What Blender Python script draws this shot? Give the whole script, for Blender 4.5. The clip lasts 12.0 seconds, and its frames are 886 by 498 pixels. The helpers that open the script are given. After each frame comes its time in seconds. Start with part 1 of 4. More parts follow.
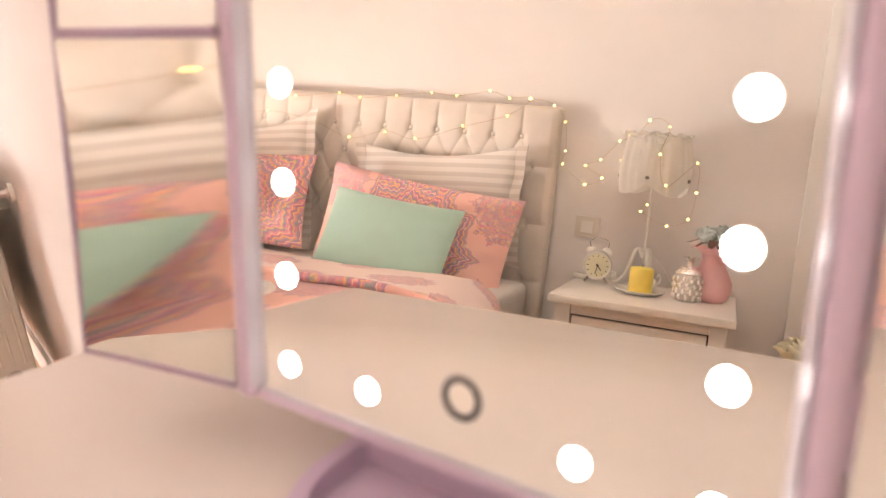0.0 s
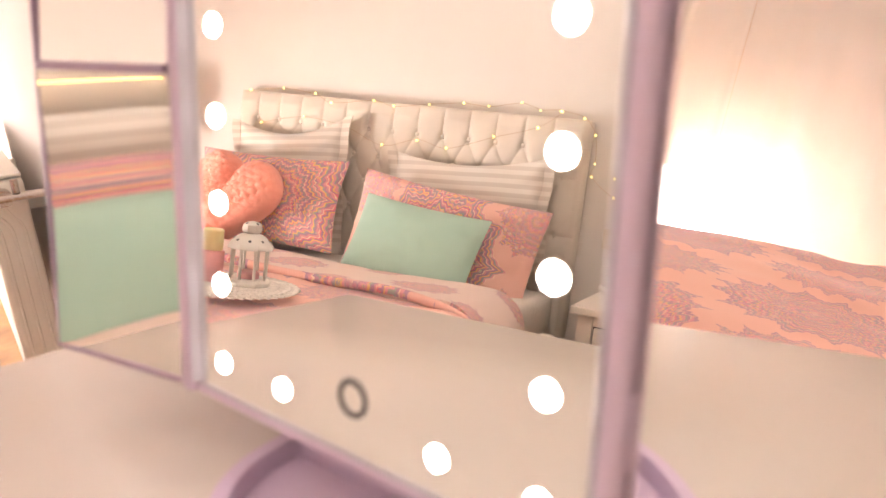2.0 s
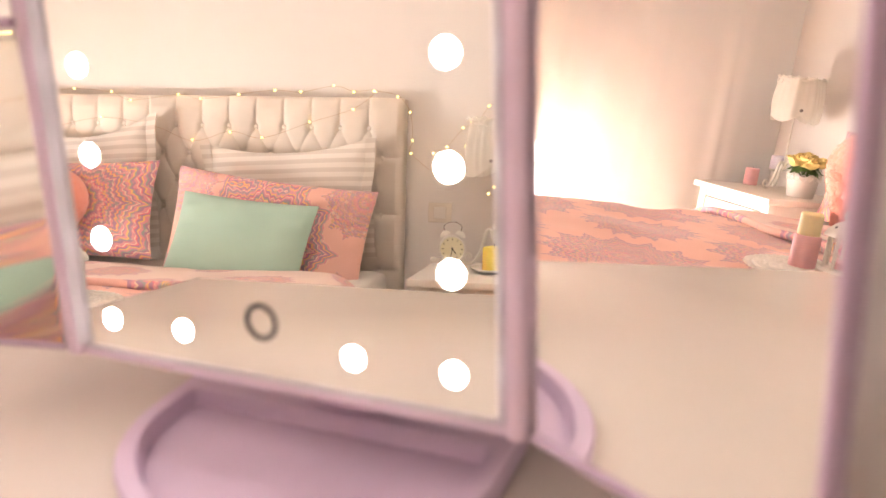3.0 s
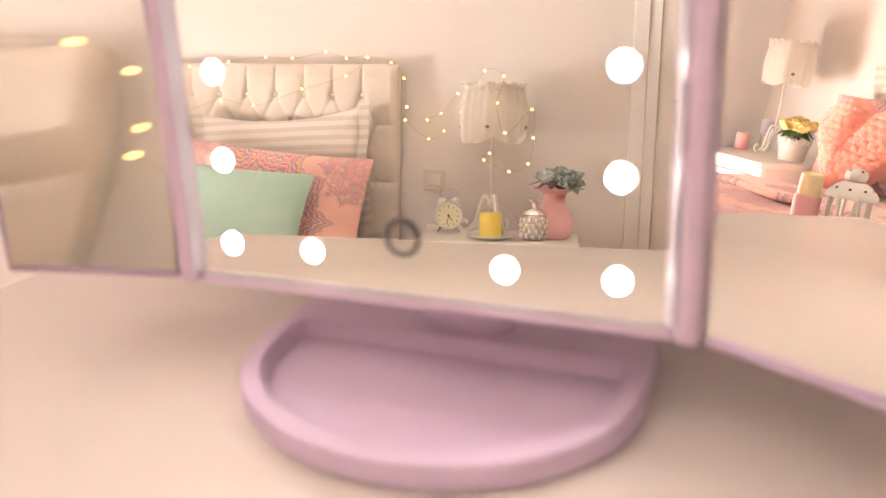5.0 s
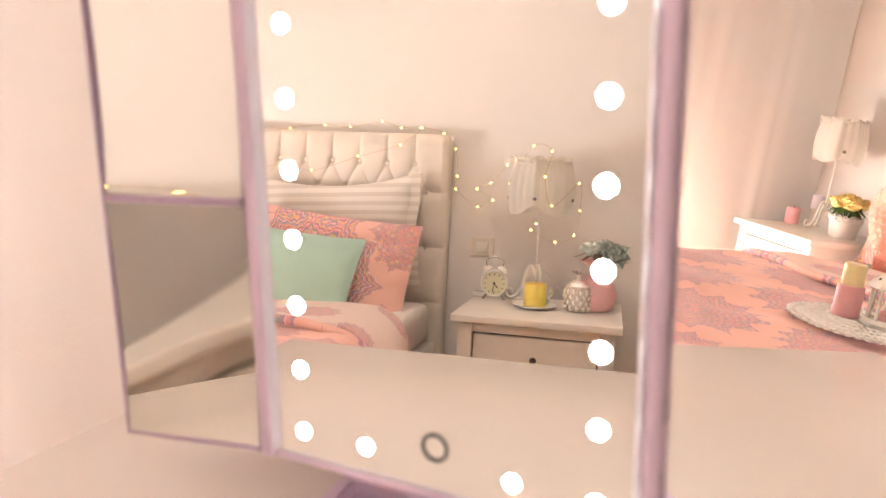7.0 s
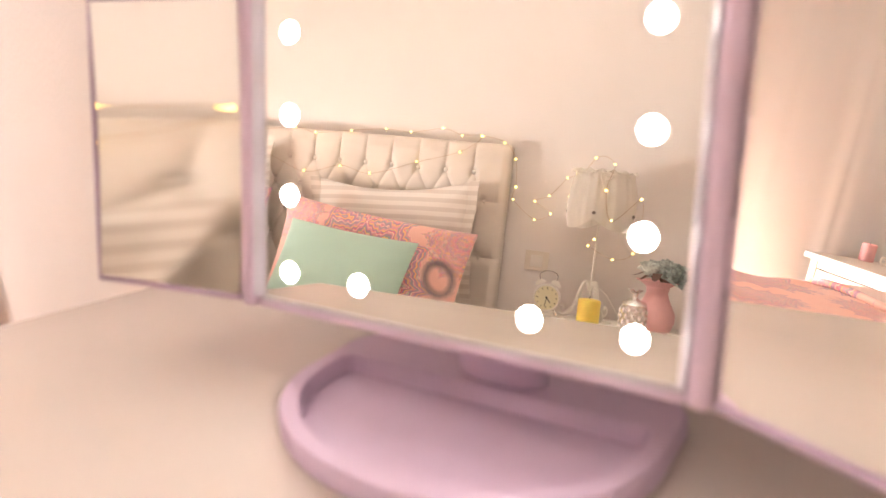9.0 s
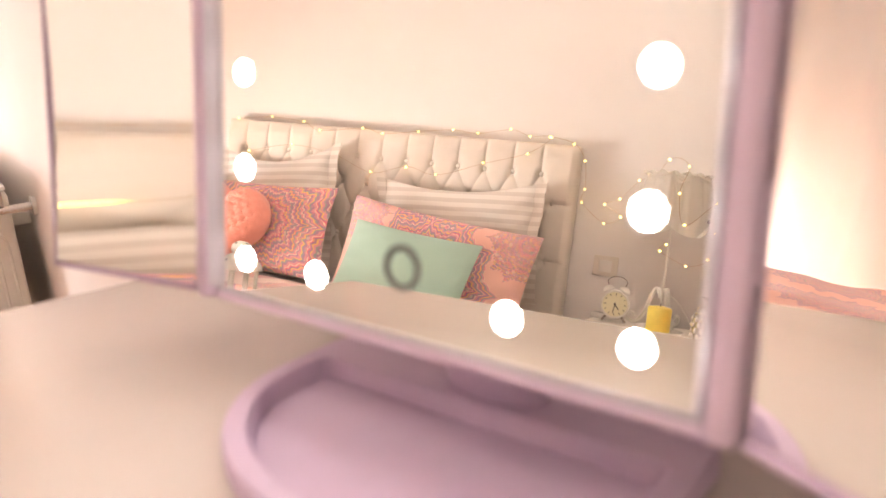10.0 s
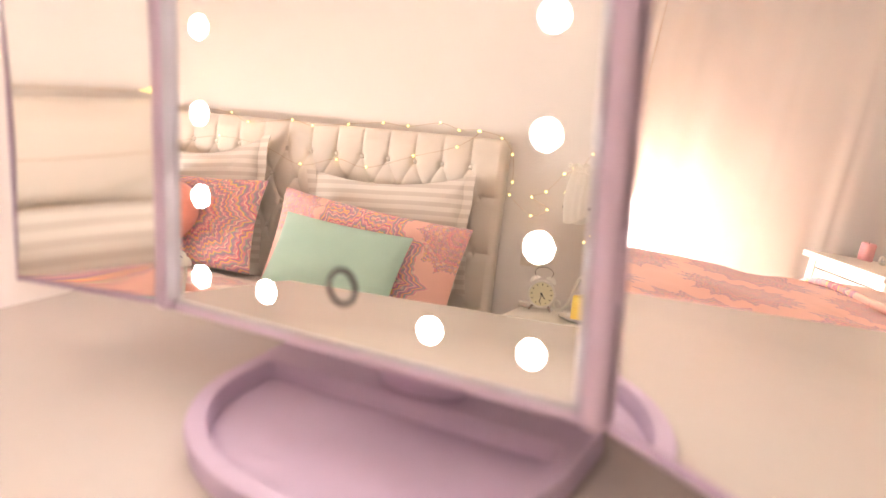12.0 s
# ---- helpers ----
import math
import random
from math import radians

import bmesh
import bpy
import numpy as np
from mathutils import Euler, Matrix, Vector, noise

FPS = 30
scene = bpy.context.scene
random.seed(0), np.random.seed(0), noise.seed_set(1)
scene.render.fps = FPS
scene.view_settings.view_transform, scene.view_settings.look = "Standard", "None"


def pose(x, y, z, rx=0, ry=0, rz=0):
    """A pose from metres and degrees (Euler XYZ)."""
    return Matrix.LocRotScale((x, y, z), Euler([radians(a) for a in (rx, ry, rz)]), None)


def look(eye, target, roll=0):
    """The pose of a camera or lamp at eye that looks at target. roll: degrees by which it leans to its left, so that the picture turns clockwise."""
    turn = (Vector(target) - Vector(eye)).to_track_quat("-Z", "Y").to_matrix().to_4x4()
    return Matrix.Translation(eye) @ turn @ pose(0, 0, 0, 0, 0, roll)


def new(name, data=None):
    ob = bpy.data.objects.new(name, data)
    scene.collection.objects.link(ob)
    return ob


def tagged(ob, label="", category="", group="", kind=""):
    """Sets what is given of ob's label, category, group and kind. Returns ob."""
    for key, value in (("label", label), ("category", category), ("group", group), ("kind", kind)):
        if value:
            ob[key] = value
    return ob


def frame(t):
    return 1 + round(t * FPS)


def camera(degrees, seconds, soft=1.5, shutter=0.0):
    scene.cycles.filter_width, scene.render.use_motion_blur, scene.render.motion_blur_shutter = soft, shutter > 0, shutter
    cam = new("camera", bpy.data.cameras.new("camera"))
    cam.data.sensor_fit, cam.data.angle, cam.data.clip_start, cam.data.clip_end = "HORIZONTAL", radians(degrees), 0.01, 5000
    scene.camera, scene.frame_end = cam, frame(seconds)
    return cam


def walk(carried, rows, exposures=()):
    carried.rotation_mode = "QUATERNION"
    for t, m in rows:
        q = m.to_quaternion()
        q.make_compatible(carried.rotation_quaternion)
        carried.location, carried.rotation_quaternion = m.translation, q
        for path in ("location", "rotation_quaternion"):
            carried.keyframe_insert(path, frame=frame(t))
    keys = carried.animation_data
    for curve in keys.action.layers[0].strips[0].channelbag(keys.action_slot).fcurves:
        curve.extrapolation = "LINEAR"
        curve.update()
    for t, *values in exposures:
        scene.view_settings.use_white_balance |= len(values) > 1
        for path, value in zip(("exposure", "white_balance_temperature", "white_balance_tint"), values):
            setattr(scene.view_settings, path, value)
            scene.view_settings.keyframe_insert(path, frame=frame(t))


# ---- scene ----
cam = camera(61.1, 12.0)
cam.data.dof.use_dof = True
cam.data.dof.focus_distance = 2.9
cam.data.dof.aperture_fstop = 9.5
walk(cam, [
    (0, look((0.1498, -0.1120, 0.9278), (-0.6062, 0.4470, 0.5874), -4.78)),
    (0.5, look((0.1413, -0.1040, 0.9371), (-0.6513, 0.4049, 0.6012), -4.96)),
    (1, look((0.1528, -0.0976, 0.9468), (-0.6115, 0.4546, 0.6137), -4.40)),
    (1.5, look((0.1737, -0.1012, 0.9455), (-0.6237, 0.4077, 0.6214), -3.94)),
    (2, look((0.1989, -0.0913, 0.9386), (-0.5890, 0.4302, 0.6113), -3.90)),
    (2.5, look((0.2102, -0.1051, 0.9283), (-0.5097, 0.4997, 0.5876), -5.25)),
    (2.7, look((0.2081, -0.1148, 0.9269), (-0.4704, 0.5308, 0.5765), -5.48)),
    (4.3, look((0.1825, -0.1485, 0.9040), (-0.3842, 0.5851, 0.5291), -6.61)),
    (4.5, look((0.1743, -0.1508, 0.9029), (-0.4081, 0.5642, 0.5163), -7.08)),
    (5, look((0.1646, -0.1657, 0.9098), (-0.4421, 0.5221, 0.5112), -6.19)),
    (5.5, look((0.1639, -0.1677, 0.9090), (-0.4361, 0.5222, 0.5039), -5.55)),
    (6, look((0.1665, -0.1662, 0.9203), (-0.4396, 0.5267, 0.5298), -5.46)),
    (6.5, look((0.1874, -0.1762, 0.9595), (-0.4473, 0.5037, 0.5924), -5.51)),
    (6.8, look((0.2010, -0.1818, 0.9784), (-0.4555, 0.4765, 0.6101), -5.10)),
    (7, look((0.2065, -0.1898, 1.0042), (-0.4595, 0.4781, 0.6722), -5.32)),
    (7.2, look((0.2102, -0.1884, 1.0103), (-0.4724, 0.4835, 0.7229), -5.20)),
    (8.8, look((0.1959, -0.1754, 0.9081), (-0.4993, 0.4884, 0.6324), -2.26)),
    (9, look((0.1925, -0.1616, 0.9014), (-0.5333, 0.4623, 0.6116), -2.92)),
    (9.5, look((0.1761, -0.1307, 0.8868), (-0.5842, 0.4505, 0.5967), -3.77)),
    (10, look((0.1751, -0.1067, 0.8783), (-0.6122, 0.4432, 0.5994), -3.68)),
    (10.5, look((0.1815, -0.0986, 0.8676), (-0.5955, 0.4538, 0.5656), -2.34)),
    (11, look((0.1865, -0.1008, 0.8801), (-0.6070, 0.4473, 0.6156), -2.88)),
    (11.5, look((0.1940, -0.1067, 0.8927), (-0.5782, 0.4709, 0.6278), -1.92)),
    (12, look((0.2057, -0.1283, 0.9008), (-0.5216, 0.4904, 0.6037), -2.42)),
], [(0.0, -0.09), (1.5, -0.09), (2.7, -0.05), (4.5, 0.04), (5.5, 0.06), (6.8, 0.01), (9.0, 0.0), (11.0, -0.04), (12.0, 0.0)])

# ---- light ----
world = bpy.data.worlds.new("sky")
scene.world = world
world.use_nodes = True
sky = world.node_tree.nodes.new("ShaderNodeTexSky")
sky.sky_type = "NISHITA"
sky.sun_disc = False
sky.sun_elevation = radians(35)
sky.sun_rotation = radians(-90)
world.node_tree.nodes["Background"].inputs["Strength"].default_value = 0.15
world.node_tree.links.new(sky.outputs[0], world.node_tree.nodes["Background"].inputs["Color"])


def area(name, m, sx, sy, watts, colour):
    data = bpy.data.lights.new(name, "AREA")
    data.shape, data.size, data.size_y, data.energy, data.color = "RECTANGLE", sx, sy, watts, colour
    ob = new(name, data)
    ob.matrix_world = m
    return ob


XW = -3.30
# daylight that enters under the half-lowered shutter
area("window_daylight", pose(XW - 0.125, -1.50, 0.310, 0, 0, -48) @ pose(0, 0, 0, 0, -90, 0), 0.52, 0.30, 160, (1.0, 0.96, 0.945))
area("window_daylight", pose(XW - 0.135, -0.98, 0.310, 0, 0, 30) @ pose(0, 0, 0, 0, -90, 0), 0.52, 0.40, 125, (1.0, 0.96, 0.945))
# added fill light: an unseen, made-up bowl lamp that lights the ceiling
area("added_fill_uplight", pose(-0.40, -1.25, 2.31, 180, 0, 0), 0.42, 0.42, 62, (1.0, 0.935, 0.89))


# ---- materials ----
def mat(name, colour, rough=0.6, metal=0.0, bump=0.0, bscale=60.0, vary=0.06, vscale=4.0, spec=0.5, coat=0.0, sheen=0.0, emit=None, subsurface=0.0):
    m = bpy.data.materials.new(name)
    m.use_nodes = True
    nt = m.node_tree
    b = nt.nodes["Principled BSDF"]
    b.inputs["Roughness"].default_value = rough
    b.inputs["Metallic"].default_value = metal
    b.inputs["Specular IOR Level"].default_value = spec
    b.inputs["Coat Weight"].default_value = coat
    b.inputs["Sheen Weight"].default_value = sheen
    tc = nt.nodes.new("ShaderNodeTexCoord")
    n = nt.nodes.new("ShaderNodeTexNoise")
    n.inputs["Scale"].default_value = vscale
    n.inputs["Detail"].default_value = 6
    nt.links.new(tc.outputs["Object"], n.inputs["Vector"])
    ramp = nt.nodes.new("ShaderNodeValToRGB")
    lo = [max(0, c * (1 - vary)) for c in colour]
    hi = [min(1, c * (1 + vary)) for c in colour]
    ramp.color_ramp.elements[0].color = (*lo, 1)
    ramp.color_ramp.elements[1].color = (*hi, 1)
    ramp.color_ramp.elements[0].position = 0.3
    ramp.color_ramp.elements[1].position = 0.7
    nt.links.new(n.outputs["Fac"], ramp.inputs["Fac"])
    nt.links.new(ramp.outputs["Color"], b.inputs["Base Color"])
    if bump:
        n2 = nt.nodes.new("ShaderNodeTexNoise")
        n2.inputs["Scale"].default_value = bscale
        n2.inputs["Detail"].default_value = 4
        nt.links.new(tc.outputs["Object"], n2.inputs["Vector"])
        bp = nt.nodes.new("ShaderNodeBump")
        bp.inputs["Strength"].default_value = bump
        bp.inputs["Distance"].default_value = 0.01
        nt.links.new(n2.outputs["Fac"], bp.inputs["Height"])
        nt.links.new(bp.outputs["Normal"], b.inputs["Normal"])
    if emit:
        b.inputs["Emission Color"].default_value = (*emit[0], 1)
        b.inputs["Emission Strength"].default_value = emit[1]
    if subsurface:
        b.inputs["Subsurface Weight"].default_value = subsurface
        b.inputs["Subsurface Radius"].default_value = (0.02, 0.012, 0.006)
    return m


def math_node(nt, op, a, b=None, c=None):
    n = nt.nodes.new("ShaderNodeMath")
    n.operation = op
    for i, v in enumerate((a, b, c)):
        if v is None:
            continue
        if isinstance(v, (int, float)):
            n.inputs[i].default_value = v
        else:
            nt.links.new(v, n.inputs[i])
    return n.outputs[0]


def mandala_material(name, ground, axes, cell, offset=(0.0, 0.0), radii=(0.22, 0.22), petals=12.0, repeat=1.0, coords="Object", fade=0.25, thread=(0.78, 0.46, 0.46)):
    """Printed cotton: a lattice of lobed medallions with toothed bands of violet, grey, pink and yellow, in metres."""
    m = bpy.data.materials.new(name)
    m.use_nodes = True
    nt = m.node_tree
    b = nt.nodes["Principled BSDF"]
    b.inputs["Roughness"].default_value = 0.85
    b.inputs["Sheen Weight"].default_value = 0.2
    b.inputs["Specular IOR Level"].default_value = 0.2
    tc = nt.nodes.new("ShaderNodeTexCoord")
    sep = nt.nodes.new("ShaderNodeSeparateXYZ")
    nt.links.new(tc.outputs[coords], sep.inputs[0])
    wob = nt.nodes.new("ShaderNodeTexNoise")
    wob.inputs["Scale"].default_value = 12.0
    nt.links.new(tc.outputs["Object"], wob.inputs["Vector"])
    w = math_node(nt, "MULTIPLY_ADD", wob.outputs["Fac"], 0.02, -0.010)

    def cell_place(axis, size, shift):
        p = math_node(nt, "ADD", math_node(nt, "SUBTRACT", sep.outputs[axis], shift), w)
        f = math_node(nt, "SUBTRACT", math_node(nt, "FRACT", math_node(nt, "MULTIPLY_ADD", p, 1.0 / size, 0.5)), 0.5)
        return math_node(nt, "MULTIPLY", f, size)

    def lobed(u, v, count):
        r = math_node(nt, "SQRT", math_node(nt, "ADD", math_node(nt, "MULTIPLY", u, u), math_node(nt, "MULTIPLY", v, v)))
        ang = math_node(nt, "ARCTAN2", v, u)
        lobe = math_node(nt, "ABSOLUTE", math_node(nt, "SINE", math_node(nt, "MULTIPLY", ang, count * 0.5)))
        teeth = math_node(nt, "PINGPONG", math_node(nt, "MULTIPLY", ang, count * 1.5), 1.0)
        grow = math_node(nt, "MULTIPLY", r, math_node(nt, "MULTIPLY_ADD", lobe, 0.20, 0.89))
        ragged = math_node(nt, "MULTIPLY_ADD", rag.outputs["Fac"], 0.014, grow)
        return math_node(nt, "MULTIPLY_ADD", teeth, 0.012, math_node(nt, "SUBTRACT", ragged, 0.007))

    rag = nt.nodes.new("ShaderNodeTexNoise")
    rag.inputs["Scale"].default_value = 34.0
    rag.inputs["Detail"].default_value = 3.0
    nt.links.new(tc.outputs["Object"], rag.inputs["Vector"])
    u, v = cell_place(axes[0], cell[0], offset[0]), cell_place(axes[1], cell[1], offset[1])
    u2 = math_node(nt, "SUBTRACT", cell[0] / 2, math_node(nt, "ABSOLUTE", u))
    v2 = math_node(nt, "SUBTRACT", cell[1] / 2, math_node(nt, "ABSOLUTE", v))
    r1, r2 = lobed(u, v, petals), lobed(u2, v2, petals + 4)
    in1 = math_node(nt, "LESS_THAN", r1, radii[0])
    in2 = math_node(nt, "LESS_THAN", r2, radii[1])
    inside = math_node(nt, "MAXIMUM", in1, in2)
    lr = math_node(nt, "ADD", math_node(nt, "MULTIPLY", r1, math_node(nt, "MULTIPLY", in1, 1.0 / radii[0])), math_node(nt, "MULTIPLY", r2, math_node(nt, "MULTIPLY", math_node(nt, "SUBTRACT", 1.0, in1), 1.0 / radii[1])))
    ramp = nt.nodes.new("ShaderNodeValToRGB")
    ramp.color_ramp.interpolation = "CONSTANT"
    els = ramp.color_ramp.elements
    rose, violet, cream, amber, red, sage = (0.80, 0.37, 0.39), (0.50, 0.29, 0.39), (0.96, 0.74, 0.54), (0.95, 0.58, 0.23), (0.87, 0.25, 0.31), (0.38, 0.43, 0.39)
    order = (amber, red, sage, rose, cream, violet, rose, amber, sage, violet, rose, cream, red, violet, amber, rose, sage, violet, cream, rose, violet)
    widths = (3, 2, 4, 5, 2, 3, 5, 3, 3, 4, 5, 2, 3, 4, 3, 5, 3, 4, 2, 4, 6)
    total, at, stops = sum(widths), 0, []
    for col, wide in zip(order, widths):
        stops.append((at / total, col))
        at += wide
    els[0].position, els[0].color = stops[0][0], (*stops[0][1], 1)
    els[1].position, els[1].color = stops[1][0], (*stops[1][1], 1)
    for pos, col in stops[2:]:
        e = els.new(pos)
        e.color = (*col, 1)
    nt.links.new(math_node(nt, "FRACT", math_node(nt, "MULTIPLY", lr, repeat)), ramp.inputs["Fac"])
    # small leaves and dots strewn between the bands
    cells = nt.nodes.new("ShaderNodeTexVoronoi")
    cells.inputs["Scale"].default_value = 46.0
    nt.links.new(tc.outputs["Object"], cells.inputs["Vector"])
    hue = nt.nodes.new("ShaderNodeSeparateColor")
    nt.links.new(cells.outputs["Color"], hue.inputs[0])
    dots = nt.nodes.new("ShaderNodeValToRGB")
    dots.color_ramp.interpolation = "CONSTANT"
    de = dots.color_ramp.elements
    de[0].position, de[0].color = 0.0, (*rose, 1)
    de[1].position, de[1].color = 0.26, (*violet, 1)
    for pos, col in ((0.46, sage), (0.60, red), (0.74, cream), (0.86, amber)):
        de.new(pos).color = (*col, 1)
    nt.links.new(hue.outputs[0], dots.inputs["Fac"])
    strewn = nt.nodes.new("ShaderNodeMix")
    strewn.data_type = "RGBA"
    nt.links.new(math_node(nt, "MULTIPLY", math_node(nt, "LESS_THAN", cells.outputs["Distance"], 0.36), 0.45), strewn.inputs["Factor"])
    nt.links.new(ramp.outputs["Color"], strewn.inputs["A"])
    nt.links.new(dots.outputs["Color"], strewn.inputs["B"])
    # thread-like noise inside the print
    fine = nt.nodes.new("ShaderNodeTexNoise")
    fine.inputs["Scale"].default_value = 90.0
    nt.links.new(tc.outputs["Object"], fine.inputs["Vector"])
    blend = nt.nodes.new("ShaderNodeMix")
    blend.data_type = "RGBA"
    nt.links.new(math_node(nt, "MULTIPLY", fine.outputs["Fac"], fade), blend.inputs["Factor"])
    nt.links.new(strewn.outputs["Result"], blend.inputs["A"])
    blend.inputs["B"].default_value = (*thread, 1)
    mix = nt.nodes.new("ShaderNodeMix")
    mix.data_type = "RGBA"
    nt.links.new(inside, mix.inputs["Factor"])
    mix.inputs["A"].default_value = (*ground, 1)
    nt.links.new(blend.outputs["Result"], mix.inputs["B"])
    nt.links.new(mix.outputs["Result"], b.inputs["Base Color"])
    weave = nt.nodes.new("ShaderNodeTexNoise")
    weave.inputs["Scale"].default_value = 220.0
    weave.inputs["Detail"].default_value = 8
    nt.links.new(tc.outputs["Object"], weave.inputs["Vector"])
    bp = nt.nodes.new("ShaderNodeBump")
    bp.inputs["Strength"].default_value = 0.25
    bp.inputs["Distance"].default_value = 0.003
    nt.links.new(weave.outputs["Fac"], bp.inputs["Height"])
    nt.links.new(bp.outputs["Normal"], b.inputs["Normal"])
    return m


def stripe_material(name, axis, period, pale, dark):
    m = mat(name, pale, 0.9, bump=0.3, bscale=300, sheen=0.2)
    nt = m.node_tree
    b = nt.nodes["Principled BSDF"]
    tc = nt.nodes.new("ShaderNodeTexCoord")
    sep = nt.nodes.new("ShaderNodeSeparateXYZ")
    nt.links.new(tc.outputs["Object"], sep.inputs[0])
    s = math_node(nt, "FRACT", math_node(nt, "DIVIDE", sep.outputs[axis], period))
    on = nt.nodes.new("ShaderNodeMapRange")
    on.interpolation_type = "SMOOTHSTEP"
    nt.links.new(math_node(nt, "ABSOLUTE", math_node(nt, "SUBTRACT", s, 0.5)), on.inputs["Value"])
    on.inputs["From Min"].default_value = 0.22
    on.inputs["From Max"].default_value = 0.30
    mix = nt.nodes.new("ShaderNodeMix")
    mix.data_type = "RGBA"
    nt.links.new(on.outputs["Result"], mix.inputs["Factor"])
    mix.inputs["A"].default_value = (*pale, 1)
    mix.inputs["B"].default_value = (*dark, 1)
    nt.links.new(mix.outputs["Result"], b.inputs["Base Color"])
    return m


def mirror_material():
    m = bpy.data.materials.new("silvered_glass")
    m.use_nodes = True
    b = m.node_tree.nodes["Principled BSDF"]
    b.inputs["Base Color"].default_value = (0.92, 0.925, 0.895, 1)
    b.inputs["Metallic"].default_value = 1.0
    b.inputs["Roughness"].default_value = 0.0
    return m


def sheer_material():
    m = bpy.data.materials.new("sheer_curtain_cloth")
    m.use_nodes = True
    nt = m.node_tree
    nt.nodes.remove(nt.nodes["Principled BSDF"])
    out = nt.nodes["Material Output"]
    d = nt.nodes.new("ShaderNodeBsdfDiffuse")
    d.inputs["Color"].default_value = (0.95, 0.93, 0.915, 1)
    tr = nt.nodes.new("ShaderNodeBsdfTranslucent")
    tr.inputs["Color"].default_value = (0.92, 0.90, 0.885, 1)
    tp = nt.nodes.new("ShaderNodeBsdfTransparent")
    m1, m2 = nt.nodes.new("ShaderNodeMixShader"), nt.nodes.new("ShaderNodeMixShader")
    m1.inputs[0].default_value = 0.005
    m2.inputs[0].default_value = 0.34
    nt.links.new(d.outputs[0], m1.inputs[1])
    nt.links.new(tr.outputs[0], m1.inputs[2])
    nt.links.new(m1.outputs[0], m2.inputs[1])
    nt.links.new(tp.outputs[0], m2.inputs[2])
    nt.links.new(m2.outputs[0], out.inputs["Surface"])
    return m


def shade_material():
    """Thin white cotton: half of the light goes through it."""
    m = mat("cream_shade_fabric", (0.95, 0.92, 0.88), 0.9, bump=0.06, bscale=220, vary=0.03, vscale=14)
    nt = m.node_tree
    b, out = nt.nodes["Principled BSDF"], nt.nodes["Material Output"]
    tr = nt.nodes.new("ShaderNodeBsdfTranslucent")
    tr.inputs["Color"].default_value = (0.95, 0.90, 0.84, 1)
    mx = nt.nodes.new("ShaderNodeMixShader")
    mx.inputs[0].default_value = 0.5
    nt.links.new(b.outputs[0], mx.inputs[1])
    nt.links.new(tr.outputs[0], mx.inputs[2])
    nt.links.new(mx.outputs[0], out.inputs["Surface"])
    return m


def glow(name, colour, strength):
    m = bpy.data.materials.new(name)
    m.use_nodes = True
    b = m.node_tree.nodes["Principled BSDF"]
    b.inputs["Base Color"].default_value = (*colour, 1)
    b.inputs["Emission Color"].default_value = (*colour, 1)
    b.inputs["Emission Strength"].default_value = strength
    return m


MIRROR = mirror_material()
LILAC = mat("lilac_plastic", (0.67, 0.51, 0.62), 0.28, bump=0.05, bscale=400, vary=0.04, vscale=30)
LILAC_SATIN = mat("lilac_satin_plastic", (0.63, 0.475, 0.615), 0.50, bump=0.05, bscale=400, vary=0.04, vscale=30)
LILAC_DARK = mat("lilac_trim", (0.42, 0.30, 0.40), 0.4, bump=0.05, bscale=400)
RING = mat("grey_touch_print", (0.10, 0.09, 0.09), 0.5)
BULB = glow("led_bulb_glass", (1.0, 0.92, 0.88), 80.0)
BEVEL = mat("glass_edge", (0.52, 0.47, 0.51), 0.32, spec=0.6)
TABLE = mat("cream_lacquered_table", (0.71, 0.625, 0.57), 0.19, bump=0.012, bscale=30, vary=0.03, vscale=3, spec=0.4)
WALL = mat("pale_wall_paint", (0.80, 0.735, 0.695), 0.9, bump=0.15, bscale=120, vary=0.025, vscale=2, spec=0.2)
CEILING = mat("ceiling_paint", (0.84, 0.80, 0.76), 0.95, vary=0.02)
WHITE = mat("white_lacquer", (0.80, 0.74, 0.67), 0.32, bump=0.05, bscale=80, vary=0.03)
WHITE_METAL = mat("white_painted_metal", (0.82, 0.77, 0.70), 0.4, bump=0.05, bscale=150, vary=0.04)
GAP_SHADE = mat("painted_gap_shade", (0.05, 0.04, 0.035), 0.9)
LEATHER = mat("cream_upholstery", (0.72, 0.63, 0.545), 0.55, bump=0.2, bscale=250, vary=0.06, vscale=6, sheen=0.1)
MINT = mat("mint_cotton", (0.41, 0.57, 0.47), 0.85, bump=0.10, bscale=420, vary=0.02, sheen=0.25, vscale=6)
STRIPE = stripe_material("striped_linen", 2, 0.040, (0.79, 0.72, 0.65), (0.67, 0.59, 0.52))
STRIPE_EDGE = stripe_material("striped_linen_flange", 2, 0.04, (0.75, 0.67, 0.59), (0.64, 0.55, 0.47))
CORAL_GROUND = (0.88, 0.515, 0.43)
PRINT_PILLOW = mandala_material("coral_print_pillow", CORAL_GROUND, (0, 2), (0.80, 0.62), (0.13, 0.02), (0.44, 0.12), petals=10.0, repeat=2.6, fade=0.12)
PRINT_SIDE = mandala_material("coral_print_sham", CORAL_GROUND, (0, 2), (0.78, 0.46), (0.0, 0.0), (0.30, 0.16), petals=11.0, repeat=2.2, fade=0.12)
PRINT_DUVET = mandala_material("coral_print_duvet", CORAL_GROUND, (0, 1), (0.80, 0.56), (0.1, 0.2), (0.240, 0.195), petals=16.0, coords="UV", repeat=2.0, fade=0.65, thread=(0.62, 0.38, 0.41))
